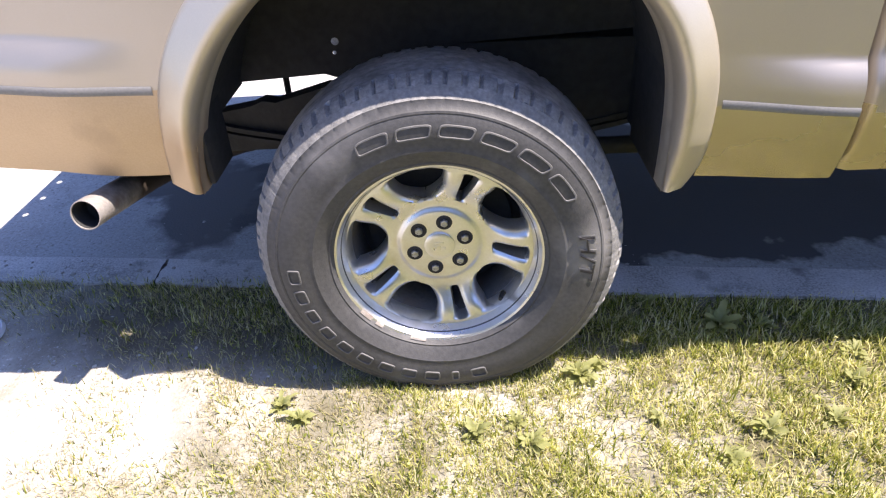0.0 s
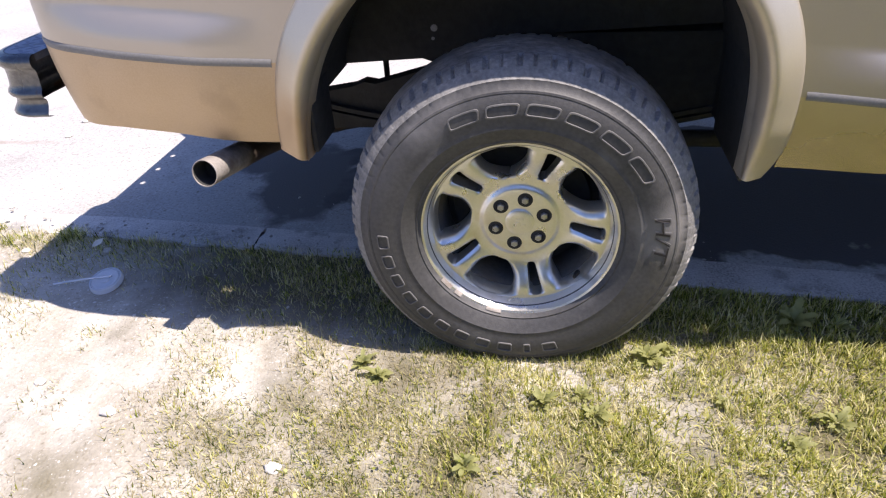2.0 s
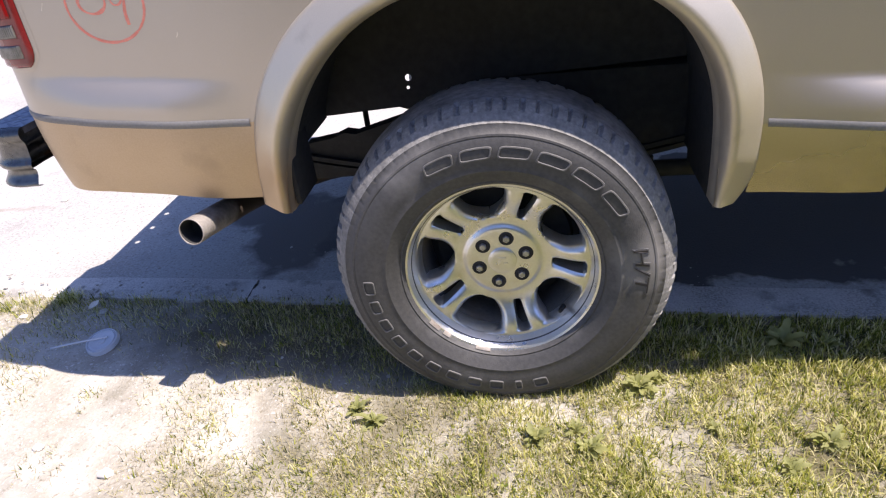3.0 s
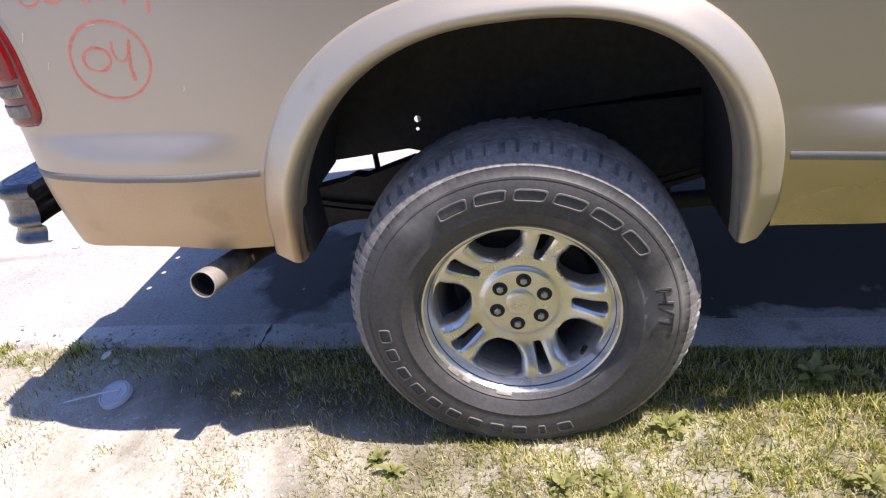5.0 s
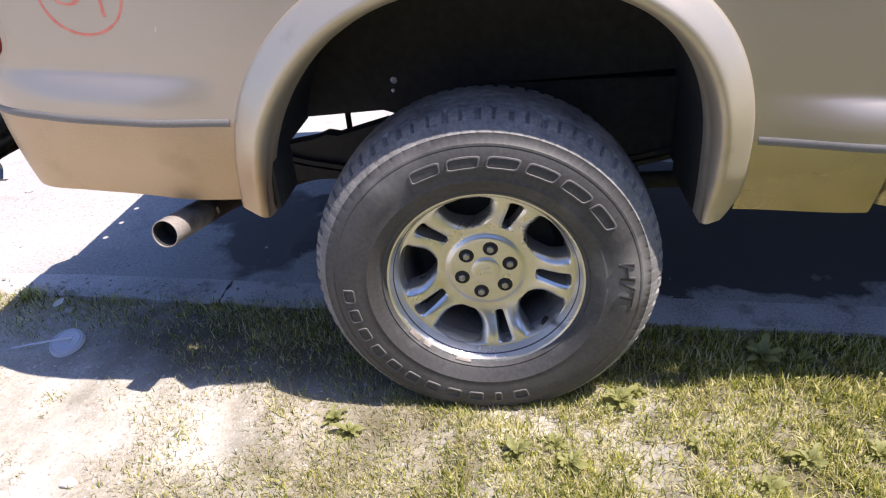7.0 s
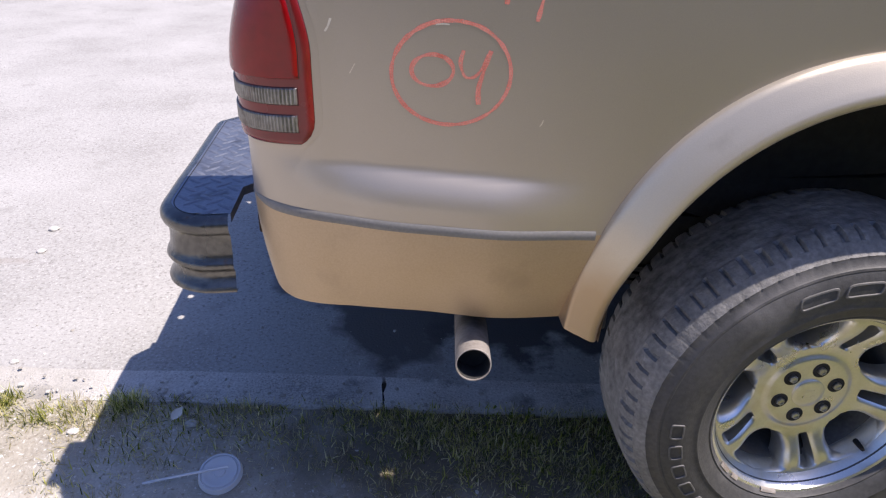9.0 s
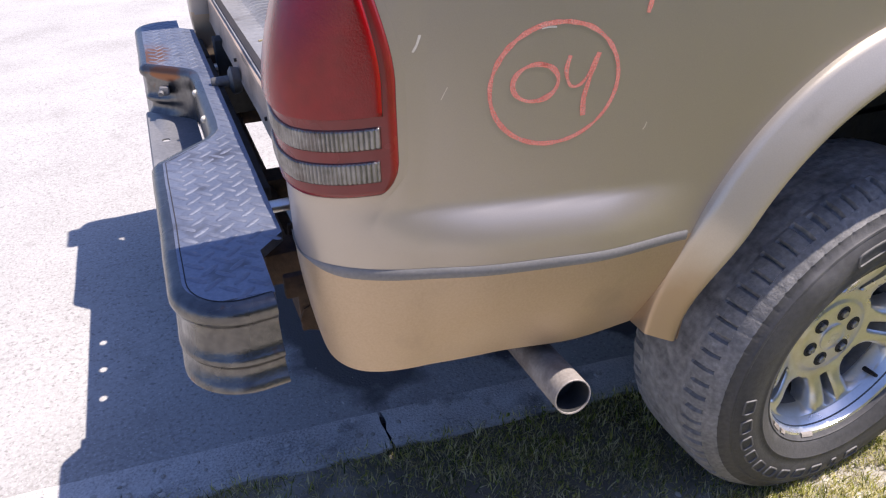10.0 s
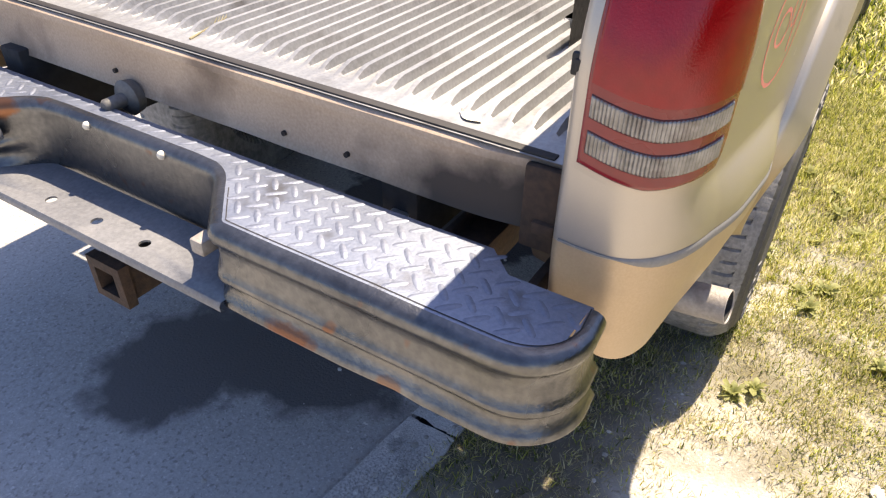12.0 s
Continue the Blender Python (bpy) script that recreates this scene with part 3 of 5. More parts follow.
for k in range(6):
    a = radians(12.5 + 60 * k)
    c = Vector((0.05715 * math.sin(a), 0, 0.05715 * math.cos(a)))
    bm = bmesh.new()
    for v in sum(lathe(bm, [(0.0172, 0.0372), (0.0168, 0.0358), (0.0160, 0.0360), (0.0154, 0.0367), (0.0005, 0.0367)], 32), []):
        v.co += c
    part("lug_hole", bm, BLACK, rim)
    bm = bmesh.new()
    for v in sum(lathe(bm, [(0.0086, 0.038), (0.0086, 0.032), (0.0074, 0.0295), (0.0045, 0.0288), (0.004, 0.0305), (0.0003, 0.0308)], 6), []):
        v.co += c
    part("lug_nut", bm, CHROME, rim, smooth=False)
bm = bmesh.new()
va = radians(133)
vc = Vector((0.183 * math.sin(va), 0.025, 0.183 * math.cos(va)))
tube(bm, [vc, vc + Vector((-0.006, -0.022, 0.006)), vc + Vector((-0.009, -0.034, 0.009))], [0.0058, 0.0052, 0.004])
part("valve_stem", bm, GASKET, rim)
for ang, ln in ((231, 0.032), (221, 0.02), (196, 0.036)):
    bm = bmesh.new()
    rows = []
    for k in range(7):
        a = radians(ang) + (k / 6 - 0.5) * ln / 0.219
        rows.append([(r * math.sin(a), y, r * math.cos(a)) for r, y in ((0.2225, -0.015), (0.223, -0.023), (0.219, -0.0245), (0.214, -0.0215), (0.2115, -0.017))])
    grid(bm, rows)
    part("wheel_weight", bm, PIPE, rim)
bm = bmesh.new()
lathe(bm, [(0.19, 0.15), (0.165, 0.145), (0.16, 0.125), (0.06, 0.12), (0.05, 0.10), (0.001, 0.10)], 64)
part("brake_drum", bm, BLACK, wheel)
copy_thing(wheel, Matrix.Translation((HUB.x - 0.11, 2 * MID, HUB.z - 0.02)) @ Matrix.Rotation(math.pi + 0.055, 4, "Z"))
for x in (3.32,):
    copy_thing(wheel, Matrix.Translation((x, 0.0, HUB.z)))
    copy_thing(wheel, Matrix.Translation((x, 2 * MID, HUB.z)) @ Matrix.Rotation(math.pi, 4, "Z"))

# ---------------------------------------------------------------- tail lamp
def lamp_front(z):
    low = 0.024 * (1 - math.sqrt(1 - min(1, max(0, (0.938 - z) / 0.041)) ** 2))
    return 1.657 + low + 0.062 * max(0, (z - 1.03) / 0.17) ** 1.8


def lamp_patch(name, z0, z1, inset, out, material, parent, label="", ribs=0, taper=True, nz=24):
    bm = bmesh.new()
    rows = []
    ns = 380 if ribs else 48
    for k in range(nz + 1):
        z = z0 + (z1 - z0) * k / nz
        s0, s1 = lamp_front(z if taper else (z0 + z1) / 2) + inset, S_END - 0.017 - inset * 0.6
        sag = 0.010
        row = []
        for j in range(ns + 1):
            s = s0 + (s1 - s0) * j / ns
            rim_d = min(j / ns * (s1 - s0), (1 - j / ns) * (s1 - s0), (z - z0), (z1 - z))
            lift = out * min(1, 0.25 + rim_d / 0.006)
            if ribs:
                lift += 0.0017 * abs(math.sin(math.pi * (s - 1.6) / 0.0052)) - 0.0012
            zz = z - sag * math.sin(math.pi * min(1, (s - 1.62) / 0.27)) * 0.6 + 0.012 * max(0, (s - 1.78) / 0.1)
            row.append(skin(s, zz, lift + side_in(plan_point(s).x, zz)))
        rows.append(row)
    grid(bm, rows)
    return part(name, bm, material, parent, label, angle=60)


lamp = new("tail_light")
lamp.parent = truck
lamp_patch("lamp_surround", 0.8885, 1.2050, -0.009, 0.0010, PAINT, lamp)
lamp_patch("gasket", 0.8980, 1.1985, -0.0006, 0.0048, SEAM, lamp)
housing = lamp_patch("lamp_housing", 0.8990, 1.1960, 0.0, 0.008, DARKRED, lamp, "dark red lamp housing", nz=60)
lamp_patch("lens_seam", 0.9955, 1.1890, 0.0090, 0.0096, SEAM, housing, nz=40)
lamp_patch("red_lens", 0.9970, 1.1875, 0.0110, 0.014, RED, housing, "bright red curved lens", nz=40)
lamp_patch("lens_seam", 0.9565, 0.9915, 0.0115, 0.0092, SEAM, housing, taper=False)
lamp_patch("lens_seam", 0.9145, 0.9505, 0.0135, 0.0092, SEAM, housing, taper=False)
lamp_patch("clear_lens", 0.9580, 0.9900, 0.0130, 0.0106, CLEAR, housing, "ribbed clear reverse lens", ribs=1, taper=False)
lamp_patch("clear_lens", 0.9160, 0.9490, 0.0150, 0.0106, CLEAR, housing, "ribbed clear reverse lens", ribs=1, taper=False)
far_lamp = copy_thing(lamp, Matrix())
far_lamp.matrix_basis = Matrix.Translation((0, 2 * MID, 0)) @ Matrix.Diagonal((1, -1, 1, 1))

# ---------------------------------------------------------------- crayon marks on the side
def stroke(bm, pts, width=0.0037):
    """A waxy line over the paint; pts are (x, z)."""
    fine = []
    for i in range(len(pts) - 1):
        p0, p1, p2, p3 = pts[max(i - 1, 0)], pts[i], pts[i + 1], pts[min(i + 2, len(pts) - 1)]
        for k in range(8):
            t = k / 8
            fine.append(tuple(0.5 * (2 * b + (c - a) * t + (2 * a - 5 * b + 4 * c - d) * t * t + (3 * b - a - 3 * c + d) * t ** 3) for a, b, c, d in zip(p0, p1, p2, p3)))
    fine.append(pts[-1])
    rows = []
    for i, (x, z) in enumerate(fine):
        q, r = fine[min(i + 1, len(fine) - 1)], fine[max(i - 1, 0)]
        d = Vector((q[0] - r[0], q[1] - r[1])).normalized()
        nx, nz = -d.y, d.x
        w = width * (0.75 + 0.5 * noise.noise((x * 60, z * 60, 3)))
        row = []
        for f, up in ((-1, 0.0003), (0, 0.0003), (1, 0.0003)):
            row.append(skin(0.735 - (x + nx * w * f), z + nz * w * f, up))
        rows.append(row)
    grid(bm, rows)


def oval(cx, cz, rx, rz, a0=70, turn=372, lean=0.0, n=16):
    out = []
    for k in range(n + 1):
        a = radians(a0 + turn * k / n)
        x, z = rx * math.cos(a), rz * math.sin(a)
        out.append((cx + x + lean * z, cz + z))
    return out


mark = new("crayon_number")
mark.parent = truck
for name, lines in (
    ("circle", [oval(-0.734, 1.006, 0.086, 0.075, 80, 366)]),
    ("digit_nought", [oval(-0.761, 1.011, 0.030, 0.0225, 60, 380)]),
    ("digit_four", [[(-0.717, 1.040), (-0.721, 1.022), (-0.714, 1.003), (-0.700, 1.003), (-0.688, 1.018), (-0.681, 1.035)], [(-0.678, 1.040), (-0.687, 1.012), (-0.694, 0.985), (-0.693, 0.962)]]),
    ("digit_nought", [oval(-0.854, 1.152, 0.027, 0.028, 120, 375, 0.25)]),
    ("digit_nought", [oval(-0.798, 1.152, 0.027, 0.028, 150, 372, 0.35)]),
    ("digit_eight", [[(-0.722, 1.166), (-0.733, 1.177), (-0.750, 1.174), (-0.748, 1.160), (-0.733, 1.148), (-0.722, 1.132), (-0.731, 1.119), (-0.746, 1.124), (-0.738, 1.142), (-0.722, 1.156), (-0.719, 1.170)]]),
    ("digit_one", [[(-0.698, 1.162), (-0.702, 1.140), (-0.709, 1.113)]]),
    ("digit_nine", [[(-0.668, 1.166), (-0.682, 1.162), (-0.679, 1.144), (-0.664, 1.142), (-0.652, 1.156), (-0.649, 1.166)], [(-0.649, 1.166), (-0.656, 1.135), (-0.660, 1.103)]]),
    ("digit_four", [[(-0.640, 1.160), (-0.642, 1.143), (-0.632, 1.130), (-0.613, 1.134), (-0.601, 1.150)], [(-0.598, 1.154), (-0.608, 1.118), (-0.616, 1.081)]]),
):
    bm = bmesh.new()
    for pts in lines:
        stroke(bm, pts)
    part(name, bm, CRAYON, mark, "waxy red crayon stroke")

for pts in ([(-0.907, 1.062), (-0.904, 1.070), (-0.902, 1.080)], [(-0.880, 1.004), (-0.876, 1.011), (-0.872, 1.018)], [(-0.757, 1.0745), (-0.748, 1.0755), (-0.738, 1.0750)], [(-0.60, 0.93), (-0.597, 0.934), (-0.595, 0.940)]):
    bm = bmesh.new()
    stroke(bm, pts, 0.0011)
    part("paint_scratch", bm, CAPW, truck, "pale scratch in the paint")

# ---------------------------------------------------------------- bed
def bed_shear(v):
    v.z += 0.024 + 0.008 * max(0, v.y - 0.24)


bm = bmesh.new()
pitch, y0, y1 = 0.0335, 0.186, 2 * MID - 0.186
ny = int((y1 - y0) / pitch) * 8
rows = []
for x in [-1.0, -0.985, -0.945, -0.93, -0.915, -0.90, -0.7, -0.505, -0.495, -0.2, 0.2, 0.495, 0.505, 0.70]:
    h = 0.014 * smoothstep(-0.945, -0.90, x)
    row = []
    for j in range(ny + 1):
        t = (j % 8) / 8
        up = 1 if 0.2 < t < 0.55 else 0
        yv = y0 + (y1 - y0) * j / ny
        if -0.5 < x < 0.5:                       # the floor stops at the wheel houses
            yv = min(max(yv, 0.41), 2 * MID - 0.41)
        row.append(Vector((x, yv, 0.846 + h * up)))
    rows.append(row)
grid(bm, rows)
for v in bm.verts:
    bed_shear(v.co)
part("bed_floor", bm, BED, truck, "scratched grey ribbed bed floor", angle=25)
bm = bmesh.new()
rows = []
for j in range(41):
    y = 0.178 + (2 * MID - 0.356) * j / 40
    dent = 0.003 * noise.noise((y * 7, 0, 0))
    x = -0.985 - 0.015 * smoothstep(0.20, 0.32, y)
    rows.append([Vector((x + a + dent, y, b)) for a, b in ((0.02, 0.842), (0.0, 0.8425), (-0.006, 0.838), (-0.006, 0.826), (0.004, 0.822), (0.006, 0.79), (0.004, 0.740), (0.0, 0.728), (0.02, 0.720), (0.10, 0.720))])
grid(bm, rows)
for v in bm.verts:
    bed_shear(v.co)
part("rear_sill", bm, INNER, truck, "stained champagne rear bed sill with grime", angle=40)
for y, z in ((0.668, 0.780), (0.539, 0.779), (1.09, 0.792)):
    bm = bmesh.new()
    tube(bm, [(-1.0012, y, z), (-0.990, y, z)], 0.0045, 12)
    part("bolt_hole", bm, GASKET, truck)
bm = bmesh.new()
box(bm, (-0.996, 0.20, 0.843), (-0.980, 2 * MID - 0.20, 0.8485), 0.001)
for v in bm.verts:
    bed_shear(v.co)
part("sill_seam", bm, GASKET, truck)
bm = bmesh.new()
for yy, yo in ((0.178, 0.190), (2 * MID - 0.178, 2 * MID - 0.190)):
    for xa, xb, zl in ((-0.985, -0.49, 0.80), (-0.49, 0.49, 1.0), (0.49, 0.7, 0.80)):
        grid(bm, [[(x, yo, zl), (x, yo - (yo - yy) * 0.4, max(zl + 0.01, 0.93)), (x, yy, RAIL - 0.02)] for x in (xa, xb)])
box(bm, (0.69, 0.2, 0.78), (0.72, 2 * MID - 0.2, RAIL), 0.005)
part("bed_wall", bm, INNER, truck)
for mirror in (1, -1):
    bm = bmesh.new()
    rows = []
    for i in range(41):
        q = arch(i / 40, True)
        row = [(q.x * 1.05, y, q.z + 0.02) for y in (0.19, 0.375)] + [(q.x * 1.05, 0.40, q.z - 0.005), (q.x * 1.05, 0.402, 0.80)]
        rows.append([(x, y if mirror > 0 else 2 * MID - y, max(z, 0.80)) for x, y, z in row])
    grid(bm, rows)
    part("wheel_house", bm, INNER, truck)
bm = bmesh.new()
box(bm, (-1.043, 0.160, 1.004), (-1.034, 0.178, 1.030), 0.003)
box(bm, (-1.046, 0.165, 1.010), (-1.036, 0.173, 1.024), 0.002)
part("tailgate_striker", bm, GASKET, truck)
bm = bmesh.new()
box(bm, (-1.008, 0.175, 0.735), (-0.992, 0.235, 0.862), 0.005)
box(bm, (-1.016, 0.182, 0.765), (-0.995, 0.215, 0.785), 0.004)
part("corner_bracket", bm, RUST, truck, "rusty corner bracket")

# ---------------------------------------------------------------- bumper
def bent(v):
    """Lifts the bumper to the height at which it hangs."""
    v.z += 0.019


bumper = new("rear_bumper")
bumper.parent = truck
tagged(bumper, "bent dark steel step bumper with tread plate pads")


def pad_outline():
    """Outer edge of one pad from its free end to the recess, as (x, y)."""
    pts = [(-1.096, 0.069)]
    for k in range(13):
        a = radians(90 * k / 12)
        pts.append((-1.135 - 0.095 * math.sin(a), 0.066 + 0.095 * (1 - math.cos(a))))
    pts += [(-1.230, 0.161 + 0.429 * k / 10) for k in range(1, 11)]
    for k in range(1, 7):                        # round into the recess
        a = radians(48 * k / 6)
        pts.append((-1.230 + 0.035 * (1 - math.cos(a)), 0.590 + 0.035 * math.sin(a)))
    ex, ey = pts[-1]
    pts += [(ex + 0.083 * k / 4, ey + 0.080 * k / 4) for k in range(1, 5)]
    ex, ey = pts[-1]
    for k in range(1, 5):
        a = radians(48 * k / 4)
        pts.append((ex + 0.032 * math.sin(a) - 0.006 * (1 - math.cos(a)), ey + 0.046 * (1 - math.cos(a)) + 0.032 * math.sin(a)))
    pts.append((pts[-1][0] + 0.003, pts[-1][1] + 0.05))
    return pts


near_pts = pad_outline()
CY = 0.955
far_pts = [(x, 2 * CY - y) for x, y in reversed(near_pts)]
line = near_pts + far_pts
normals = []
for i in range(len(line)):
    a, b = Vector(line[max(i - 1, 0)]), Vector(line[min(i + 1, len(line) - 1)])
    d = (b - a).normalized()
    normals.append(Vector((-d.y, d.x)))
section = [(-0.022, 0.7315), (-0.012, 0.7300), (-0.0045, 0.7255), (-0.0005, 0.7185), (0.0, 0.711), (-0.002, 0.704), (-0.007, 0.699), (-0.010, 0.693), (-0.0105, 0.68), (-0.0095, 0.662), (-0.008, 0.652),
           (-0.003, 0.646), (-0.0005, 0.640), (-0.003, 0.634), (-0.010, 0.629), (-0.0125, 0.622), (-0.010, 0.612), (-0.003, 0.602), (0.002, 0.595), (0.002, 0.591), (-0.002, 0.588), (-0.018, 0.586)]
plain = [(-0.022, 0.7315), (-0.012, 0.7300), (-0.0045, 0.7255), (-0.0005, 0.7185), (0.0, 0.711)] + [(0.0, 0.711 - 0.12 * k / 16) for k in range(1, 17)] + [(-0.014, 0.588)]
rows = []
for i, ((x, y), nrm) in enumerate(zip(line, normals)):
    deep = smoothstep(-1.19, -1.13, x) if 0.55 < y < 2 * CY - 0.55 else 0.0
    row = []
    for (o1, z1), (o2, z2) in zip(section, plain):
        o, z = o1 + (o2 - o1) * deep, z1 + (z2 - z1) * deep
        dent = 0.002 * noise.noise((y * 9, z * 14, 1.7)) + 0.004 * math.exp(-((y - 0.30) / 0.03) ** 2) * smoothstep(0.64, 0.60, z)
        row.append(Vector((x + nrm.x * (o - dent) * -1, y + nrm.y * (o - dent) * -1, z)))
    rows.append(row)
if rows[8][4].x > rows[8][0].x:                  # outward must be away from the truck
    rows = [[Vector((2 * lx - v.x, 2 * ly - v.y, v.z)) for v in row] for row, (lx, ly) in zip(rows, line)]
bm = bmesh.new()
grid(bm, rows)
for v in bm.verts:
    bent(v.co)
part("bumper_face", bm, STEEL, bumper, "ribbed weathered steel face with rust along its foot", angle=50)


def inner_edge(y):
    if y < 0.205 or y > 2 * CY - 0.205:
        return -1.094
    return -1.054


bm = bmesh.new()
top_rows = []
for row in rows:
    e = row[0]
    if e.y < 0.078 or e.y > 2 * CY - 0.078:
        continue
    xi = inner_edge(e.y)
    top_rows.append([Vector((e.x + (xi - e.x) * t, e.y, 0.7312)) for t in (0, 0.02, 0.3, 0.6, 0.97, 1.0)] + [Vector((xi, e.y, 0.715))])
top_rows.sort(key=lambda r: r[0].y)
grid(bm, top_rows)
for v in bm.verts:
    bent(v.co)
pad = part("step_pad", bm, PAD, bumper, "grey diamond tread plate tinted with sky blue, shiny where worn", angle=30)
bm = bmesh.new()


def tread_bar(bm, cx, cy, ang):
    ca, sa = math.cos(ang), math.sin(ang)
    rows = []
    for u, w, h in ((-0.0170, 0.0014, 0.0), (-0.0135, 0.0040, 0.0009), (0.0, 0.0052, 0.0011), (0.0135, 0.0040, 0.0009), (0.0170, 0.0014, 0.0)):
        rows.append([(cx + u * ca - t * w * sa, cy + u * sa + t * w * ca, 0.7314 + (h if abs(t) < 0.6 else 0)) for t in (-1, -0.35, 0.35, 1)])
    grid(bm, rows)


PITCH = 0.0275
for i in range(-60, 61):                         # bars cross one another at a slant to the bumper
    for j in range(-60, 61):
        cx = -1.13 + (i - j) * PITCH * math.sqrt(0.5)
        cy = CY + (i + j) * PITCH * math.sqrt(0.5)
        end = min(cy - 0.066, 2 * CY - 0.066 - cy)
        lo = -1.193
        if 0.60 < cy < 2 * CY - 0.60:
            lo = min(-1.072, -1.185 + 0.9 * min(cy - 0.60, 2 * CY - 0.60 - cy))
        elif end < 0.10:
            lo = -1.193 + 0.095 * (1 - math.sqrt(max(0, 1 - (1 - max(0, end - 0.018) / 0.085) ** 2)))
        if end < 0.026 or cx < lo or cx > min(inner_edge(cy - 0.015), inner_edge(cy + 0.015)) - 0.014:
            continue
        tread_bar(bm, cx, cy, radians(90) * ((i + j) % 2) + radians(45))
for v in bm.verts:
    bent(v.co)
tagged(part("tread_relief", bm, BARS, pad), kind="stuff")
bm = bmesh.new()
rows = [[Vector((row[0].x - nrm.x * (f - tip), row[0].y - nrm.y * (f - tip), 0.7319)) for f in (0.0046, 0.0062)] for row, nrm in zip(rows, normals) for tip in (0.008 * smoothstep(0.16, 0.07, row[0].y),) if row[0].y < 0.66 and row[0].x < -1.09]
grid(bm, rows)
for v in bm.verts:
    bent(v.co)
part("pad_seam", bm, GASKET, pad)

# beam behind the recess
for ya, yb in ((0.50, 1.462), (1.484, 1.80)):
    bm = bmesh.new()
    box(bm, (-1.078, ya, 0.640), (-1.030, yb, 0.690), 0.006)
    for v in bm.verts:
        bent(v.co)
    part("bumper_beam", bm, BLACK, bumper)

# plate with three holes under the recess
bm = bmesh.new()
holes = [(-1.198, 0.818), (-1.199, 0.942), (-1.200, 1.071)]
ylo, yhi, xlo, xhi, zt = 0.60, 2 * CY - 0.60, -1.236, -1.115, 0.600
edges = [ylo, 0.880, 1.006, yhi]
for (hx, hy), ya, yb in zip(holes, edges, edges[1:]):
    ring = []
    for k in range(32):
        a = 2 * math.pi * k / 32
        d = Vector((math.cos(a), math.sin(a)))
        t = min([c for c in ((xlo - hx) / d.x if d.x < -1e-6 else 9, (xhi - hx) / d.x if d.x > 1e-6 else 9, (ya - hy) / d.y if d.y < -1e-6 else 9, (yb - hy) / d.y if d.y > 1e-6 else 9)])
        ring.append(((hx + 0.0105 * d.x, hy + 0.0105 * d.y), (hx + d.x * t, hy + d.y * t)))
    for corner in ((xlo, ya), (xlo, yb), (xhi, ya), (xhi, yb)):
        k = min(range(32), key=lambda q: (Vector(ring[q][1]) - Vector(corner)).length)
        ring[k] = (ring[k][0], corner)
    for z in (zt, zt - 0.004):
        grid(bm, [[(*r[0], z) for r in ring], [(*r[1], z) for r in ring]], closed=True)
    grid(bm, [[(*r[0], zt) for r in ring], [(*r[0], zt - 0.004) for r in ring]], closed=True)
grid(bm, [[(xlo + c, y, z) for c, z in ((0.0, zt), (-0.004, zt - 0.006), (-0.003, zt - 0.016), (0.004, zt - 0.018))] for y in (ylo, yhi)])
for v in bm.verts:
    bent(v.co)
bmesh.ops.remove_doubles(bm, verts=bm.verts, dist=0.0001)
part("plate_bracket", bm, PLATE, bumper, "grey bracket plate with three drilled holes")
for x, y, z in ((-1.109, 0.845, 0.736), (-1.109, 1.043, 0.736)):
    bm = bmesh.new()
    bmesh.ops.create_uvsphere(bm, u_segments=12, v_segments=8, radius=0.008, matrix=Matrix.Translation((x, y, z)))
    part("rubber_stop", bm, CAPW, bumper, "pale round stop")
bm = bmesh.new()
box(bm, (-1.212, 0.648, 0.667), (-1.178, 0.676, 0.693), 0.004)
part("plate_lamp", bm, PIPE, bumper)
bm = bmesh.new()
box(bm, (-1.190, 1.232, 0.680), (-1.166, 1.256, 0.704), 0.005)
tube(bm, [(-1.186, 1.240, 0.692), (-1.190, 1.224, 0.688)], 0.007, 12)
part("plate_lamp", bm, PLATE, bumper)
# brackets in bright alloy, in place of sunlight that doesn't reach them
for x, y in ((-1.03, 0.452), (-1.04, 1.42)):
    bm = bmesh.new()
    box(bm, (x - 0.02, y - 0.016, 0.684), (x + 0.13, y + 0.016, 0.698), 0.004)
    box(bm, (x - 0.02, y - 0.016, 0.645), (x - 0.008, y + 0.016, 0.690), 0.003)
    part("bumper_arm", bm, ALLOY, bumper, "steel bumper bracket, coloured bright as if sunlit")
for lo, hi in (((-1.07, 0.185, 0.665), (-0.9, 0.20, 0.705)), ((-1.08, 0.30, 0.62), (-0.80, 0.36, 0.68))):
    bm = bmesh.new()
    box(bm, lo, hi, 0.004)
    part("bumper_arm", bm, RUST, bumper)

# receiver hitch with its square mouth
bm = bmesh.new()
hx, hy, hz = -1.220, 0.935, 0.500
outer_sq, inner_sq = 0.038, 0.026
rows = []
for x, h in ((-0.9, outer_sq), (hx + 0.02, outer_sq), (hx + 0.02, outer_sq + 0.007), (hx, outer_sq + 0.007), (hx - 0.001, inner_sq), (hx + 0.2, inner_sq)):
    rows.append([(x, hy + a * h, hz + b * h) for a, b in ((-1, -1), (1, -1), (1, 1), (-1, 1))])
grid(bm, rows, closed=True)
bmesh.ops.holes_fill(bm, edges=[e for e in bm.edges if e.is_boundary and all(v.co.x > -1.1 for v in e.verts)])
tube(bm, [(-1.0, 0.35, 0.50), (-1.0, 1.55, 0.50)], 0.032, 8)
for y in (0.36, 1.52):
    box(bm, (-1.03, y - 0.006, 0.47), (-0.85, y + 0.006, 0.70), 0.004)
hitch = part("receiver_hitch", bm, RUST, truck, "rusty black receiver hitch under the bumper", angle=30)
bm = bmesh.new()
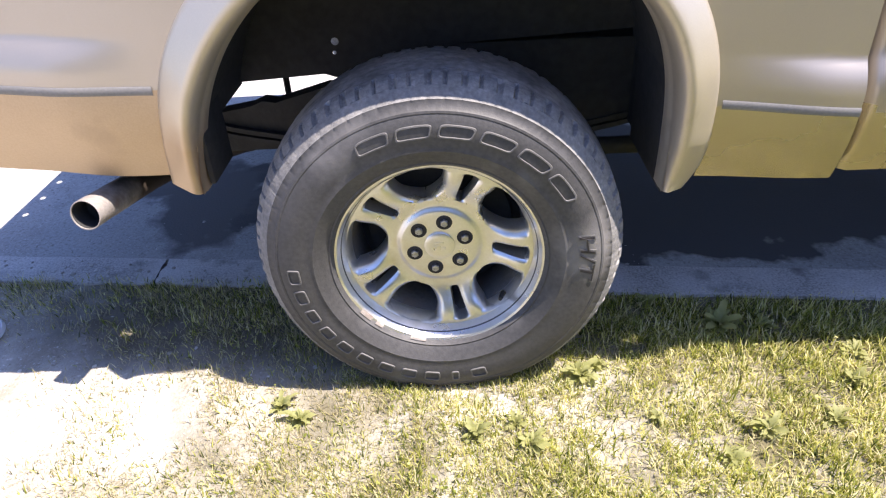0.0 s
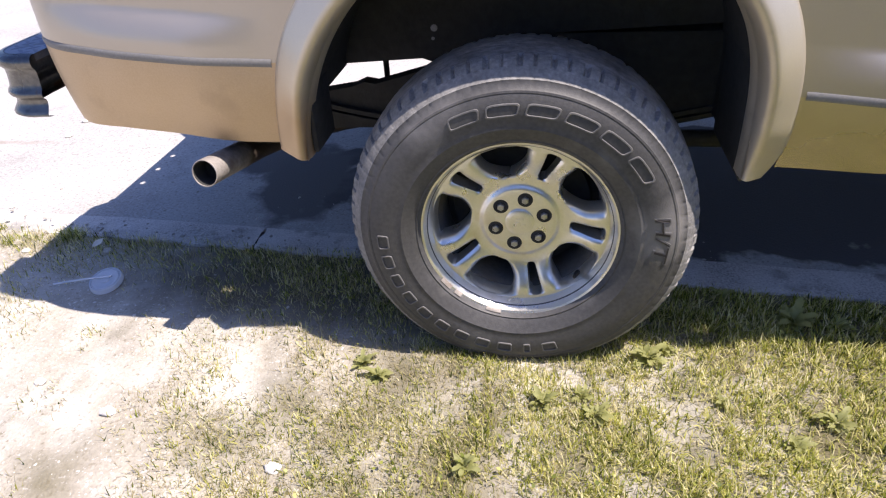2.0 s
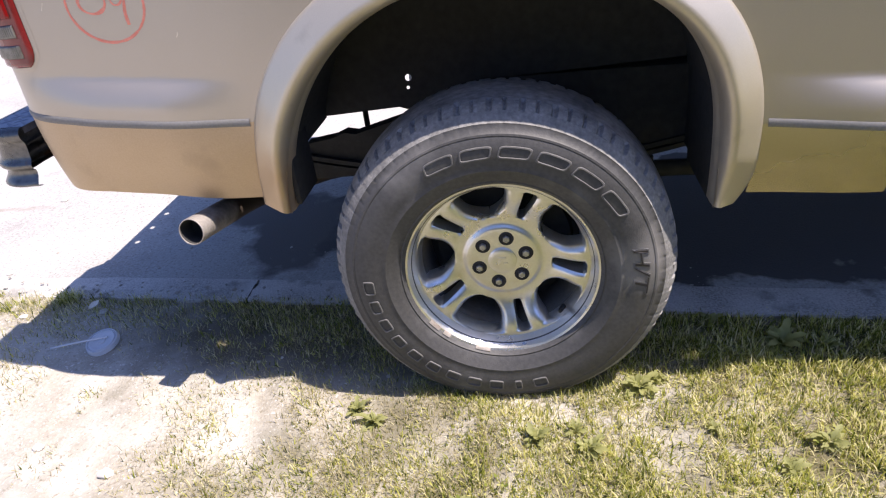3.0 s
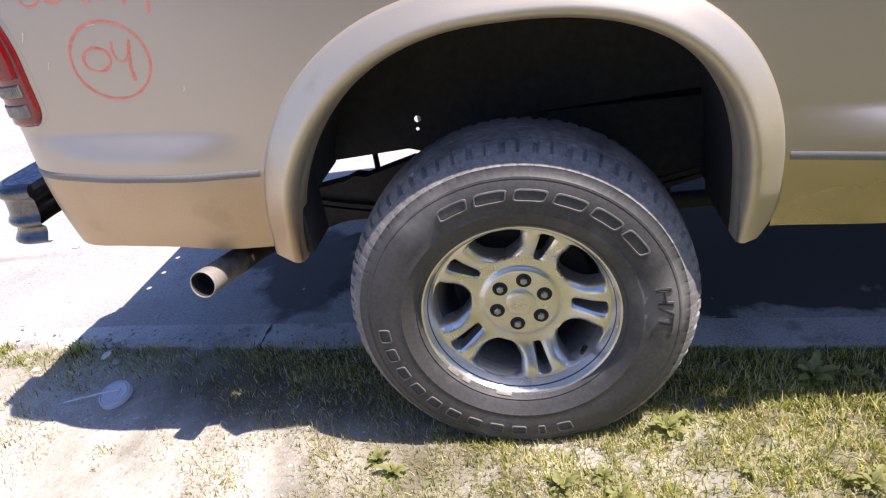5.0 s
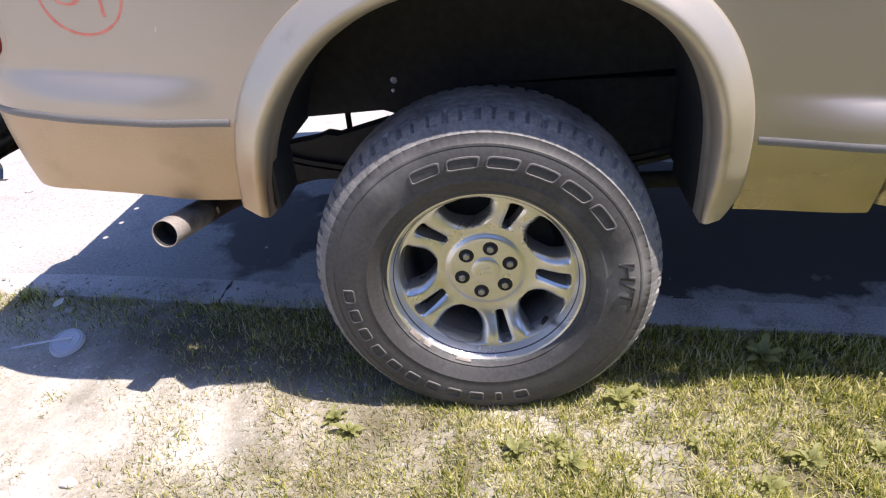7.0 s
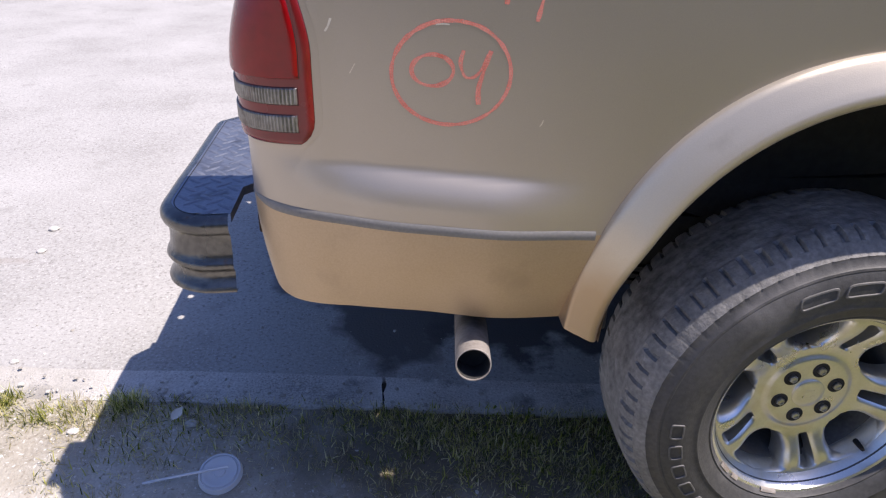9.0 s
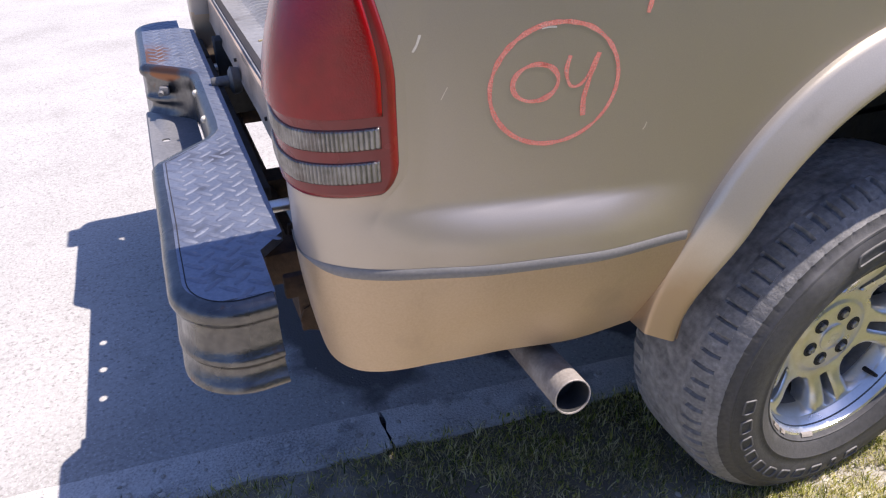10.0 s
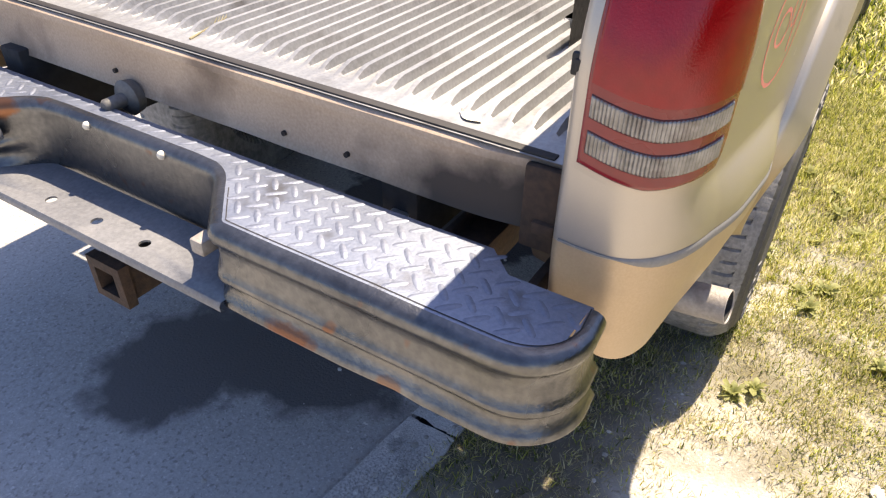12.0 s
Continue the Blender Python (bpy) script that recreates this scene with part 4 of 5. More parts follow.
lathe(bm, [(0.03, -0.02), (0.034, 0.0), (0.026, 0.006), (0.014, 0.008), (0.013, 0.045), (0.009, 0.05), (0.0005, 0.05)], 24)
bm.transform(Matrix.Translation((-1.018, 1.045, 0.755)) @ Matrix.Rotation(radians(90), 4, "Z"))
part("tow_knob", bm, BARREL, truck)

# ---------------------------------------------------------------- underside
for lo, hi in (((-0.98, 0.42, 0.63), (-0.32, 0.49, 0.775)), ((-0.17, 0.42, 0.60), (3.6, 0.49, 0.775)), ((-1.02, 2 * MID - 0.50, 0.555), (3.6, 2 * MID - 0.43, 0.775)), ((0.3, 0.49, 0.66), (0.36, 2 * MID - 0.50, 0.72)), ((1.2, 0.49, 0.66), (1.26, 2 * MID - 0.50, 0.72))):
    bm = bmesh.new()
    box(bm, lo, hi, 0.006)
    part("chassis_rail", bm, BLACK, truck)
bm = bmesh.new()
tube(bm, [(0, 0.2, 0.362), (-0.10, 2 * MID - 0.2, 0.345)], 0.045, 16)
bmesh.ops.create_uvsphere(bm, u_segments=20, v_segments=12, radius=0.13, matrix=Matrix.Translation((0.02, 0.94, 0.37)))
part("rear_axle", bm, BLACK, truck)
for y in (0.34, 2 * MID - 0.40):
    bm = bmesh.new()
    for j in range(3):
        w = 0.72 - 0.17 * j
        rows = []
        for k in range(17):
            t = k / 8 - 1
            x, z = w * t, 0.455 - 0.018 * j + 0.13 * (w / 0.72 * t) ** 2
            rows.append([(x, y, z), (x, y + 0.06, z), (x, y + 0.06, z + 0.012), (x, y, z + 0.012)])
        grid(bm, rows, closed=True)
    part("leaf_spring", bm, BLACK, truck)
bm = bmesh.new()
tube(bm, [(-0.08, 0.40, 0.36), (-0.20, 0.44, 0.62)], 0.028, 12)
tube(bm, [(-0.369, 0.45, 0.48), (-0.369, 0.45, 0.74)], 0.008, 10)
part("shock_absorber", bm, BLACK, truck)
bm = bmesh.new()
grid(bm, [[(x, 0.355, 0.46), (x, 0.355, z), (x, 0.40, z), (x, 0.40, 0.46)] for x, z in ((-0.52, 0.56), (-0.44, 0.572), (-0.41, 0.584), (-0.38, 0.578), (-0.25, 0.612), (-0.12, 0.60), (0.0, 0.56))], closed=True)
part("spring_hanger", bm, BLACK, truck)
bm = bmesh.new()
tube(bm, [(0.05, 0.36, 0.43), (0.5, 0.37, 0.42)], 0.022, 10)
part("brake_cable_guard", bm, BLACK, truck)
bm = bmesh.new()
for xa, xb, ya in ((-0.95, -0.50, 0.10), (-0.50, 0.50, 0.348)):
    box(bm, (xa, ya, 0.775), (xb, 2 * MID - ya, 0.79))
# unseen cab floor, set low to keep light off the ground below
box(bm, (0.50, 0.07, 0.56), (3.4, 2 * MID - 0.07, 0.79))
part("underbody_pan", bm, BLACK, truck)
# exhaust: a cut pipe pointing out to the side
bm = bmesh.new()
axis = [(-0.686, -0.034, 0.513), (-0.682, 0.015, 0.5045), (-0.676, 0.085, 0.492), (-0.665, 0.22, 0.468), (-0.62, 0.34, 0.455), (-0.50, 0.42, 0.46), (-0.2, 0.45, 0.50), (0.6, 0.47, 0.5)]
tube(bm, axis, 0.0315, 32, caps=False)
a, b = Vector(axis[0]), Vector(axis[1])
q = (b - a).normalized().to_track_quat("Z", "Y")
mouth = [[a + q @ Vector((r * math.cos(f), r * math.sin(f), d)) for f in [2 * math.pi * k / 32 for k in range(32)]] for r, d in ((0.0315, 0.0), (0.0308, -0.0012), (0.0292, -0.0012), (0.0288, 0.002))]
grid(bm, mouth, closed=True)
pipe = part("exhaust_pipe", bm, EXHAUST, truck, "bare steel tailpipe with sooty mouth")
bm = bmesh.new()
tube(bm, [a + (b - a) * f for f in (0.03, 0.5, 1.0, 1.4)], 0.0287, 32, caps=False)
bm.faces.new([bm.verts.new(b + q @ Vector((0.0287 * math.cos(f), 0.0287 * math.sin(f), 0))) for f in [2 * math.pi * k / 32 for k in range(32)]])
part("pipe_bore", bm, BLACK, pipe, "black sooty pipe bore")

# ---------------------------------------------------------------- cab and nose
bm = bmesh.new()
rows = []
for x, inn in ((0.792, 0.06), (0.799, 0.02), (0.815, 0.008), (1.4, 0.0), (2.3, 0.0), (2.75, 0.005)):
    rows.append([(x, inn + side_in(0.8, 0.5 + 0.75 * k / 50) + 0.012, 0.5 + 0.75 * k / 50) for k in range(51)])
grid(bm, rows)
cab_side = part("cab_side", bm, PAINT, truck, angle=60)
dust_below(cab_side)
far_cab = new("cab_side", cab_side.data)
far_cab.parent = truck
far_cab.matrix_basis = Matrix.Translation((0, 2 * MID, 0)) @ Matrix.Diagonal((1, -1, 1, 1))
bm = bmesh.new()
rows = []
for x, z in ((0.745, 1.25), (0.80, 1.70), (0.95, 1.76), (1.8, 1.77), (2.0, 1.72), (2.55, 1.24)):
    inset = 0.10 + 0.14 * smoothstep(1.25, 1.7, z)
    rows.append([(x, inset, 1.23), (x, inset, z - 0.03), (x, inset + 0.05, z), (x, 2 * MID - inset - 0.05, z), (x, 2 * MID - inset, z - 0.03), (x, 2 * MID - inset, 1.23)])
grid(bm, rows)
bm.faces.new([bm.verts.new(p) for p in rows[0]])
part("cab_roof", bm, PAINT, truck, angle=40)
bm = bmesh.new()
box(bm, (2.5, 0.06, 0.95), (3.95, 2 * MID - 0.06, 1.18), 0.08)
box(bm, (3.6, 0.05, 0.55), (4.02, 2 * MID - 0.05, 1.0), 0.06)
part("bonnet", bm, PAINT, truck)
for y in (0.195, 2 * MID - 0.205):
    bm = bmesh.new()
    box(bm, (0.95, y, 1.30), (1.85, y + 0.01, 1.62), 0.003)
    part("cab_window", bm, GLASS, truck)

# ---------------------------------------------------------------- ground
def gutter_y(x):
    return 0.436 - 0.100 * x


WIDE = 0.112


def waves(seed, scale, n=14):
    """A smooth random field over the plan, about -1 to 1."""
    r = np.random.RandomState(seed)
    k = r.normal(0, 1, (n, 2)) * scale
    p = r.uniform(0, 2 * np.pi, n)
    return lambda x, y: np.sin(np.multiply.outer(x, k[:, 0]) + np.multiply.outer(y, k[:, 1]) + p).sum(-1) / math.sqrt(n) / 1.1


field_a, field_b, field_c = waves(3, 5.0), waves(5, 16.0), waves(9, 45.0)


def ground_z(x, y):
    near = np.exp(-(np.maximum(0, np.abs(x) - 2.2) ** 2 + np.maximum(0, np.abs(y) - 1.5) ** 2))
    edge = np.clip((gutter_y(x) - WIDE - y) / 0.08, 0, 1)
    sunk = 0.026 * np.exp(-(x / 0.30) ** 2 - ((y - 0.08) / 0.16) ** 2)
    return 0.028 - sunk + near * edge * (0.0035 * field_a(x, y) + 0.0034 * field_b(x, y) + 0.0026 * field_c(x, y))


def steps(lo, hi, step, far):
    mid = [lo + (hi - lo) * k / round((hi - lo) / step) for k in range(round((hi - lo) / step) + 1)]
    return [-f for f in reversed(far) if -f < lo] + mid + [f for f in far if f > hi]


bm = bmesh.new()
xs = steps(-2.4, 2.6, 0.02, [4, 8, 20, 60, 300])
rows = []
for f in [300, 60, 20, 8, 4] + [1.9 - 1.9 * k / 95 for k in range(96)]:
    rows.append([Vector((x, gutter_y(x) - WIDE - f, float(ground_z(x, gutter_y(x) - WIDE - f)))) for x in xs])
grid(bm, rows)
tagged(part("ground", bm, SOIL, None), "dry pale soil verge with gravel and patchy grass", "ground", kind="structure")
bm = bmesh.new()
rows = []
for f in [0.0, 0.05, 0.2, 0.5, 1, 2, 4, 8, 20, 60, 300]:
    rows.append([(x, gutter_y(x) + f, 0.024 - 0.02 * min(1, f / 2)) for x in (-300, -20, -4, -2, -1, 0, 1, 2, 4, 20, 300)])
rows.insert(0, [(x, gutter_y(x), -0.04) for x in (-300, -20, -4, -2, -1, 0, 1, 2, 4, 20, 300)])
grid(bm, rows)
tagged(part("road", bm, ROAD, None), "pale worn concrete road, darker under the truck, with a dark damp stain", "road", kind="structure")

# gutter edge, cast in lengths with a broken joint
gutter = new("gutter")
tagged(gutter, "weathered concrete gutter edging with a cracked joint", "kerb", kind="structure")
rnd = random.Random(4)
cuts = [-9.0, -6.2, -3.4, -0.853, 1.9, 4.6, 8.0]
for xa, xb in zip(cuts, cuts[1:]):
    ja = [rnd.uniform(-0.005, 0.005) for k in range(9)]
    bm = bmesh.new()
    rows = []
    n = 60
    for i in range(n + 1):
        t = i / n
        row = []
        for k, d in enumerate((-WIDE, -WIDE + 0.004, -WIDE + 0.02, -0.09, -0.06, -0.03, -0.012, -0.003, 0.0)):
            x = xa + 0.003 + (xb - xa - 0.006) * t
            if i == 0:
                x += ja[k]
            if i == n:
                x -= abs(noise.noise((xb * 3, d * 40, 2))) * 0.008
            z = 0.037 - 0.0075 * smoothstep(-1.25, -1.7, x) + 0.003 * noise.noise((x * 6, d * 12, 0)) * (1 - 0.7 * smoothstep(-1.25, -1.7, x))
            dd = d
            if k <= 1:
                dd += 0.011 * noise.noise((x * 9, 0, 5)) - 0.012
            if k == 0 or k == 8:
                z = -0.02
                dd = row[-1][3] if k == 8 and row else dd
            if k >= 7:
                dd = 0.007 + 0.003 * noise.noise((x * 12, 0, 8))
            row.append((x, gutter_y(x) + dd, z, dd))
        rows.append([Vector(r[:3]) for r in row])
    grid(bm, rows)
    part("edging_stone", bm, GUTTER, gutter, angle=50)
bm = bmesh.new()
grid(bm, [[(x, gutter_y(x) + d, 0.0) for x in (-9, 8)] for d in (-WIDE - 0.02, 0.02)])
part("joint_bed", bm, BLACK, gutter)

# ---------------------------------------------------------------- grass
rs = np.random.RandomState(11)


def smooth(a, b, x):
    t = np.clip((x - a) / (b - a), 0, 1)
    return t * t * (3 - 2 * t)


def lush(x, y):
    """How thickly grass grows: bare at the rear, thick towards the front and along the gutter."""
    base = smooth(-0.95, -0.35, x) * 0.62 + smooth(-0.25, 0.4, x) * 0.55
    base = base + 0.22 * smooth(-0.75, -0.45, x) * smooth(-0.05, -0.25, y)
    base = base + 0.38 * smooth(-0.35, -1.0, y) * smooth(-1.3, -0.9, x) * 0.6
    d = gutter_y(x) - WIDE - y
    strip = 0.74 * np.exp(-(d / 0.14) ** 2) * smooth(-1.75, -1.4, x) * (0.8 + 0.2 * smooth(-1.0, -0.6, x))
    shade = smooth(0.02, 0.12, y) * smooth(-0.85, -1.15, x) * 0.3
    val = np.clip(base - shade, 0, 1) + strip + 0.42 * field_a(x * 1.3, y * 1.3) * smooth(1.2, 0.1, x) * (0.3 + 0.7 * smooth(-1.0, -0.4, x)) + (0.32 * field_b(x, y) + 0.16 * field_c(x, y)) * (0.3 + 0.7 * smooth(-1.0, -0.4, x))
    val = val + 0.45 * np.exp(-((x + 0.45) / 0.40) ** 2 - ((y - 0.24) / 0.13) ** 2)
    val = val + 0.9 * np.exp(-((x + 1.72) / 0.16) ** 2 - ((y - 0.42) / 0.05) ** 2)
    val = val * (1 - 0.9 * smooth(0.035, 0.0, d) * smooth(0.1, 0.4, x))
    tuft = np.clip(field_b(x + 3, y) * 0.9 + field_c(x, y + 2) * 0.35 - 0.95, 0, 1) * 0.9
    fade = smooth(-1.25, -0.8, y) * smooth(2.4, 1.7, x)
    return np.clip(np.maximum(val, tuft), 0, 1) * fade


def blades(name, x, y, height, width, lean, material, label):
    n = len(x)
    az = rs.uniform(0, 2 * np.pi, n)
    face = az + np.pi / 2 + rs.normal(0, 0.5, n)
    h = height * rs.uniform(0.45, 1.25, n)
    ln = lean * rs.uniform(0.2, 1.6, n)
    up = h * np.cos(np.minimum(ln, 1.45))
    out = h * np.sin(np.minimum(ln, 1.45))
    z0 = ground_z(x, y) - 0.004
    w = width * rs.uniform(0.6, 1.3, n)
    wx, wy = np.cos(face) * w / 2, np.sin(face) * w / 2
    dx, dy = np.cos(az), np.sin(az)
    v = np.zeros((n, 5, 3))
    v[:, 0] = np.stack([x - wx, y - wy, z0], -1)
    v[:, 1] = np.stack([x + wx, y + wy, z0], -1)
    mx, my, mz = x + dx * out * 0.35, y + dy * out * 0.35, z0 + up * 0.62
    v[:, 2] = np.stack([mx + wx * 0.8, my + wy * 0.8, mz], -1)
    v[:, 3] = np.stack([mx - wx * 0.8, my - wy * 0.8, mz], -1)
    v[:, 4] = np.stack([x + dx * out, y + dy * out, z0 + up + 0.004], -1)
    f = np.array([[0, 1, 2], [0, 2, 3], [3, 2, 4]])[None] + 5 * np.arange(n)[:, None, None]
    me = bpy.data.meshes.new(name)
    me.from_pydata(v.reshape(-1, 3).tolist(), [], f.reshape(-1, 3).tolist())
    me.materials.append(material)
    return tagged(new(name, me), label, "grass", kind="stuff")


def scatter(count, x0, x1, y0, y1, keep):
    x = rs.uniform(x0, x1, count)
    y = rs.uniform(y0, y1, count)
    ok = (y < gutter_y(x) - WIDE + 0.008) & (rs.uniform(0, 1, count) < keep(x, y))
    return x[ok], y[ok]


gx, gy = scatter(620000, -1.9, 2.1, -1.05, 0.55, lambda x, y: lush(x, y) ** 1.3 * (0.50 + 0.45 * smooth(-0.5, 0.3, x)) * np.clip(0.75 + 0.5 * field_c(x * 1.5, y * 1.5), 0.15, 1) * (1 - 0.2 * smooth(-0.05, 0.12, y) * smooth(0.9, -0.1, x)))
blades("grass", gx, gy, 0.022 + 0.014 * smooth(-0.2, 0.7, gx) + 0.008 * smooth(0.1, 0.25, gy) - 0.024 * smooth(0.08, 0.0, gutter_y(gx) - WIDE - gy) * smooth(0.0, 0.5, gx), 0.0031, 1.2, GRASS, "short green grass with yellowed tips")
sx, sy = scatter(460000, -1.9, 2.1, -1.05, 0.55, lambda x, y: 0.8 * lush(x, y) ** 0.75 * (1 - 0.55 * smooth(-0.5, 0.7, x)) * np.clip(0.7 + 0.6 * field_c(x, y + 5), 0.1, 1))
blades("dry_grass", sx, sy, 0.024 + 0 * sx, 0.0020, 1.25, STRAW, "dry straw-coloured grass lying on the soil")
tx, ty = scatter(20000, -2.0, -1.42, 0.34, 0.56, lambda x, y: np.clip(1.1 - ((x + 1.70) / 0.24) ** 2 - ((y - 0.46) / 0.07) ** 2, 0, 1) * np.clip(0.65 + field_b(x * 1.4, y), 0, 1))
blades("grass_tuft", tx, ty, 0.040 + 0 * tx, 0.0030, 0.9, GRASS, "bright green tufts growing by the gutter")
fx, fy = scatter(130000, 1.7, 9.0, -5.0, 0.5, lambda x, y: smooth(1.7, 2.4, x) * smooth(9.0, 6.5, x) * smooth(-5.0, -3.5, y))
blades("far_grass", fx, fy, 0.06 + 0 * fx, 0.012, 0.7, GRASS, "thicker green lawn further along")
fx, fy = scatter(110000, -2.3, 2.4, -5.0, -0.8, lambda x, y: smooth(-0.6 + 0.5 * field_a(x, y), 1.0, x) * smooth(-0.8, -1.25, y) * smooth(-5.0, -3.5, y))
blades("near_lawn", fx, fy, 0.05 + 0 * fx, 0.010, 0.7, GRASS, "green lawn beside the verge")


# ---------------------------------------------------------------- broad-leaved weeds
def leaf_mesh(length, width, seed):
    r = random.Random(seed)
    bm = bmesh.new()
    rows = []
    for k in range(8):
        t = k / 7
        w = width / 2 * (math.sin(math.pi * min(1, t * 0.85 + 0.10)) ** 0.8) * (1 + 0.42 * math.sin(k * 2.3 + seed)) * (0.25 if t < 0.15 else 1)
        if k == 7:
            w = 0.001
        z = length * (0.55 * t - 0.50 * t * t) + 0.003
        rows.append([(length * t * 0.92, -w, z + 0.18 * w), (length * t * 0.92, 0, z - 0.10 * w), (length * t * 0.92, w, z + 0.18 * w)])
    grid(bm, rows)
    me = bpy.data.meshes.new("leaf")
    bm.to_mesh(me)
    bm.free()
    me.materials.append(WEED)
    me.polygons.foreach_set("use_smooth", [True] * len(me.polygons))
    return me


leaf_kinds = [leaf_mesh(0.062, 0.018, 1), leaf_mesh(0.048, 0.018, 2), leaf_mesh(0.044, 0.013, 3)]
rnd = random.Random(8)
for x, y, size in ((0.306, -0.028, 1.15), (0.352, 0.01, 0.7), (-0.325, -0.135, 1.0), (-0.372, -0.095, 0.9), (0.672, 0.130, 1.35), (0.178, -0.225, 1.0), (0.150, -0.165, 0.7), (0.670, -0.205, 0.9), (0.640, 0.055, 0.7),
                   (0.45, -0.16, 0.6), (0.815, -0.183, 0.9), (0.52, 0.23, 0.8), (0.95, 0.02, 0.8), (0.78, 0.12, 0.8), (0.898, -0.08, 0.9), (0.571, -0.276, 0.8), (-0.09, -0.39, 0.8), (0.064, -0.196, 0.9)):
    weed = new("weed")
    weed.location = (x, y, float(ground_z(x, y)))
    tagged(weed, "low broad-leaved weed in the grass" if size < 0.9 else "large spreading broad-leaved weed in the grass", "weed", group="weeds in the verge")
    n = 22 + int(size * 12)
    for k in range(n):
        ob = new("leaf", rnd.choice(leaf_kinds))
        ob.parent = weed
        s2 = size * rnd.uniform(0.45, 1.0)
        ob.matrix_basis = Matrix.Rotation(2 * math.pi * k / n + rnd.uniform(-0.3, 0.3), 4, "Z") @ Matrix.Rotation(radians(rnd.uniform(-50, 4)), 4, "Y") @ Matrix.Rotation(radians(rnd.uniform(-25, 25)), 4, "X") @ Matrix.Scale(s2, 4)

# clover and small round leaves among the grass
cx, cy = scatter(9000, -0.6, 2.2, -1.1, 0.45, lambda x, y: np.clip(lush(x, y) * 1.2, 0, 1) * np.clip(0.35 + 0.7 * field_b(x + 1, y) + 0.25 * smooth(0.1, 0.8, x), 0, 1))
v, f = [], []
for i, (x, y) in enumerate(zip(cx, cy)):
    z, a, r, tilt = float(ground_z(x, y)) + rs.uniform(0.008, 0.030), rs.uniform(0, 6.28), 0.002 + 0.0032 * rs.uniform() ** 2, rs.uniform(-0.9, 0.9)
    base = len(v)
    for k in range(6):
        b = a + k * math.pi / 3
        rr = r * (1.0 if k % 2 else 0.8)
        v.append((x + rr * math.cos(b), y + rr * math.sin(b), z + tilt * rr * math.cos(b - a)))
    f.append(tuple(range(base, base + 6)))
me = bpy.data.meshes.new("clover")
me.from_pydata(v, [], f)
me.materials.append(CLOVER)
tagged(new("clover", me), "small round clover leaves among the grass", "clover", kind="stuff")

# ---------------------------------------------------------------- stones
px, py = scatter(16000, -2.3, 0.9, -1.0, 0.45, lambda x, y: np.clip(1.0 - lush(x, y) * 1.3, 0.02, 1) * smooth(0.9, -0.6, x) * 0.38)
ex = rs.uniform(-2.4, 0.6, 1500)
ey = gutter_y(ex) - WIDE + np.abs(rs.normal(0, 0.05, 1500)) * np.where(rs.uniform(0, 1, 1500) < 0.75, 1, 3)
px, py = np.concatenate([px, ex]), np.concatenate([py, ey])
v, f = [], []
ico = bmesh.new()
bmesh.ops.create_icosphere(ico, subdivisions=1, radius=1.0)
iv = [q.co.copy() for q in ico.verts]
fi = [[q.index for q in fc.verts] for fc in ico.faces]
ico.free()
for i, (x, y) in enumerate(zip(px, py)):
    r = 0.0012 + 0.0065 * rs.uniform() ** 7
    sx2, sy2, z, base = rs.uniform(0.7, 1.4), rs.uniform(0.7, 1.4), float(ground_z(x, y)), len(v)
    if y > gutter_y(x) - WIDE:
        z = 0.039 if y < gutter_y(x) else 0.024
    for q in iv:
        d = 1 + 0.4 * noise.noise(q * 1.4 + Vector((i * 3.7, 0, 0)))
        v.append((x + q.x * sx2 * r * d, y + q.y * sy2 * r * d, z + (q.z * 0.5 - 0.15) * r * d))
    f += [[base + k for k in fc] for fc in fi]
me = bpy.data.meshes.new("gravel")
me.from_pydata(v, [], f)
me.materials.append(STONE)
tagged(new("gravel", me), "scattered pale gravel on the bare soil", "gravel", kind="stuff")
for x, y, r in ((-1.337, 0.376, 0.014), (-0.486, -0.421, 0.016), (-1.62, 0.36, 0.012), (-0.93, -0.30, 0.016), (-1.16, -0.22, 0.013), (-1.485, -0.009, 0.017), (-2.148, 1.522, 0.017), (-2.117, 1.336, 0.014), (-1.96, 0.62, 0.016), (-2.06, 0.60, 0.013), (-1.90, 0.66, 0.010), (-2.0, 0.66, 0.012)):
    bm = bmesh.new()
    g = bmesh.ops.create_icosphere(bm, subdivisions=3, radius=1.0)
    for q in g["verts"]:
        d = 1 + 0.30 * noise.noise(q.co * 1.5 + Vector((x * 9, 0, 0))) + 0.08 * noise.noise(q.co * 5)
        q.co = Vector((q.co.x * 1.2, q.co.y * 0.9, q.co.z * 0.6 + 0.25)) * (r * d)
    ob = part("stone", bm, STONE, None)
    on_road = y > gutter_y(x)
    ob.location = (x, y, 0.024 - 0.01 * (y - gutter_y(x)) if on_road else float(ground_z(x, y)))
    tagged(ob, "small chipped stone lying on the road" if on_road else "pale chipped stone lying on the soil", "stone", group="loose stones")

# ---------------------------------------------------------------- litter
LID = bpy.data.materials.new("clear_plastic")
LID.use_nodes = True
nb = LID.node_tree.nodes["Principled BSDF"]
nb.inputs["Base Color"].default_value = (0.80, 0.84, 0.90, 1)
nb.inputs["Roughness"].default_value = 0.22
nb.inputs["Transmission Weight"].default_value = 0.35
nb.inputs["IOR"].default_value = 1.2
bm = bmesh.new()
lathe(bm, [(0.0005, -0.012), (0.012, -0.012), (0.013, -0.010), (0.030, -0.010), (0.033, -0.0125), (0.039, -0.0125), (0.041, -0.008), (0.0425, -0.008), (0.0435, -0.0125), (0.047, -0.0125), (0.0495, -0.006), (0.0505, 0.0), (0.0485, 0.0), (0.047, -0.004)], 64)
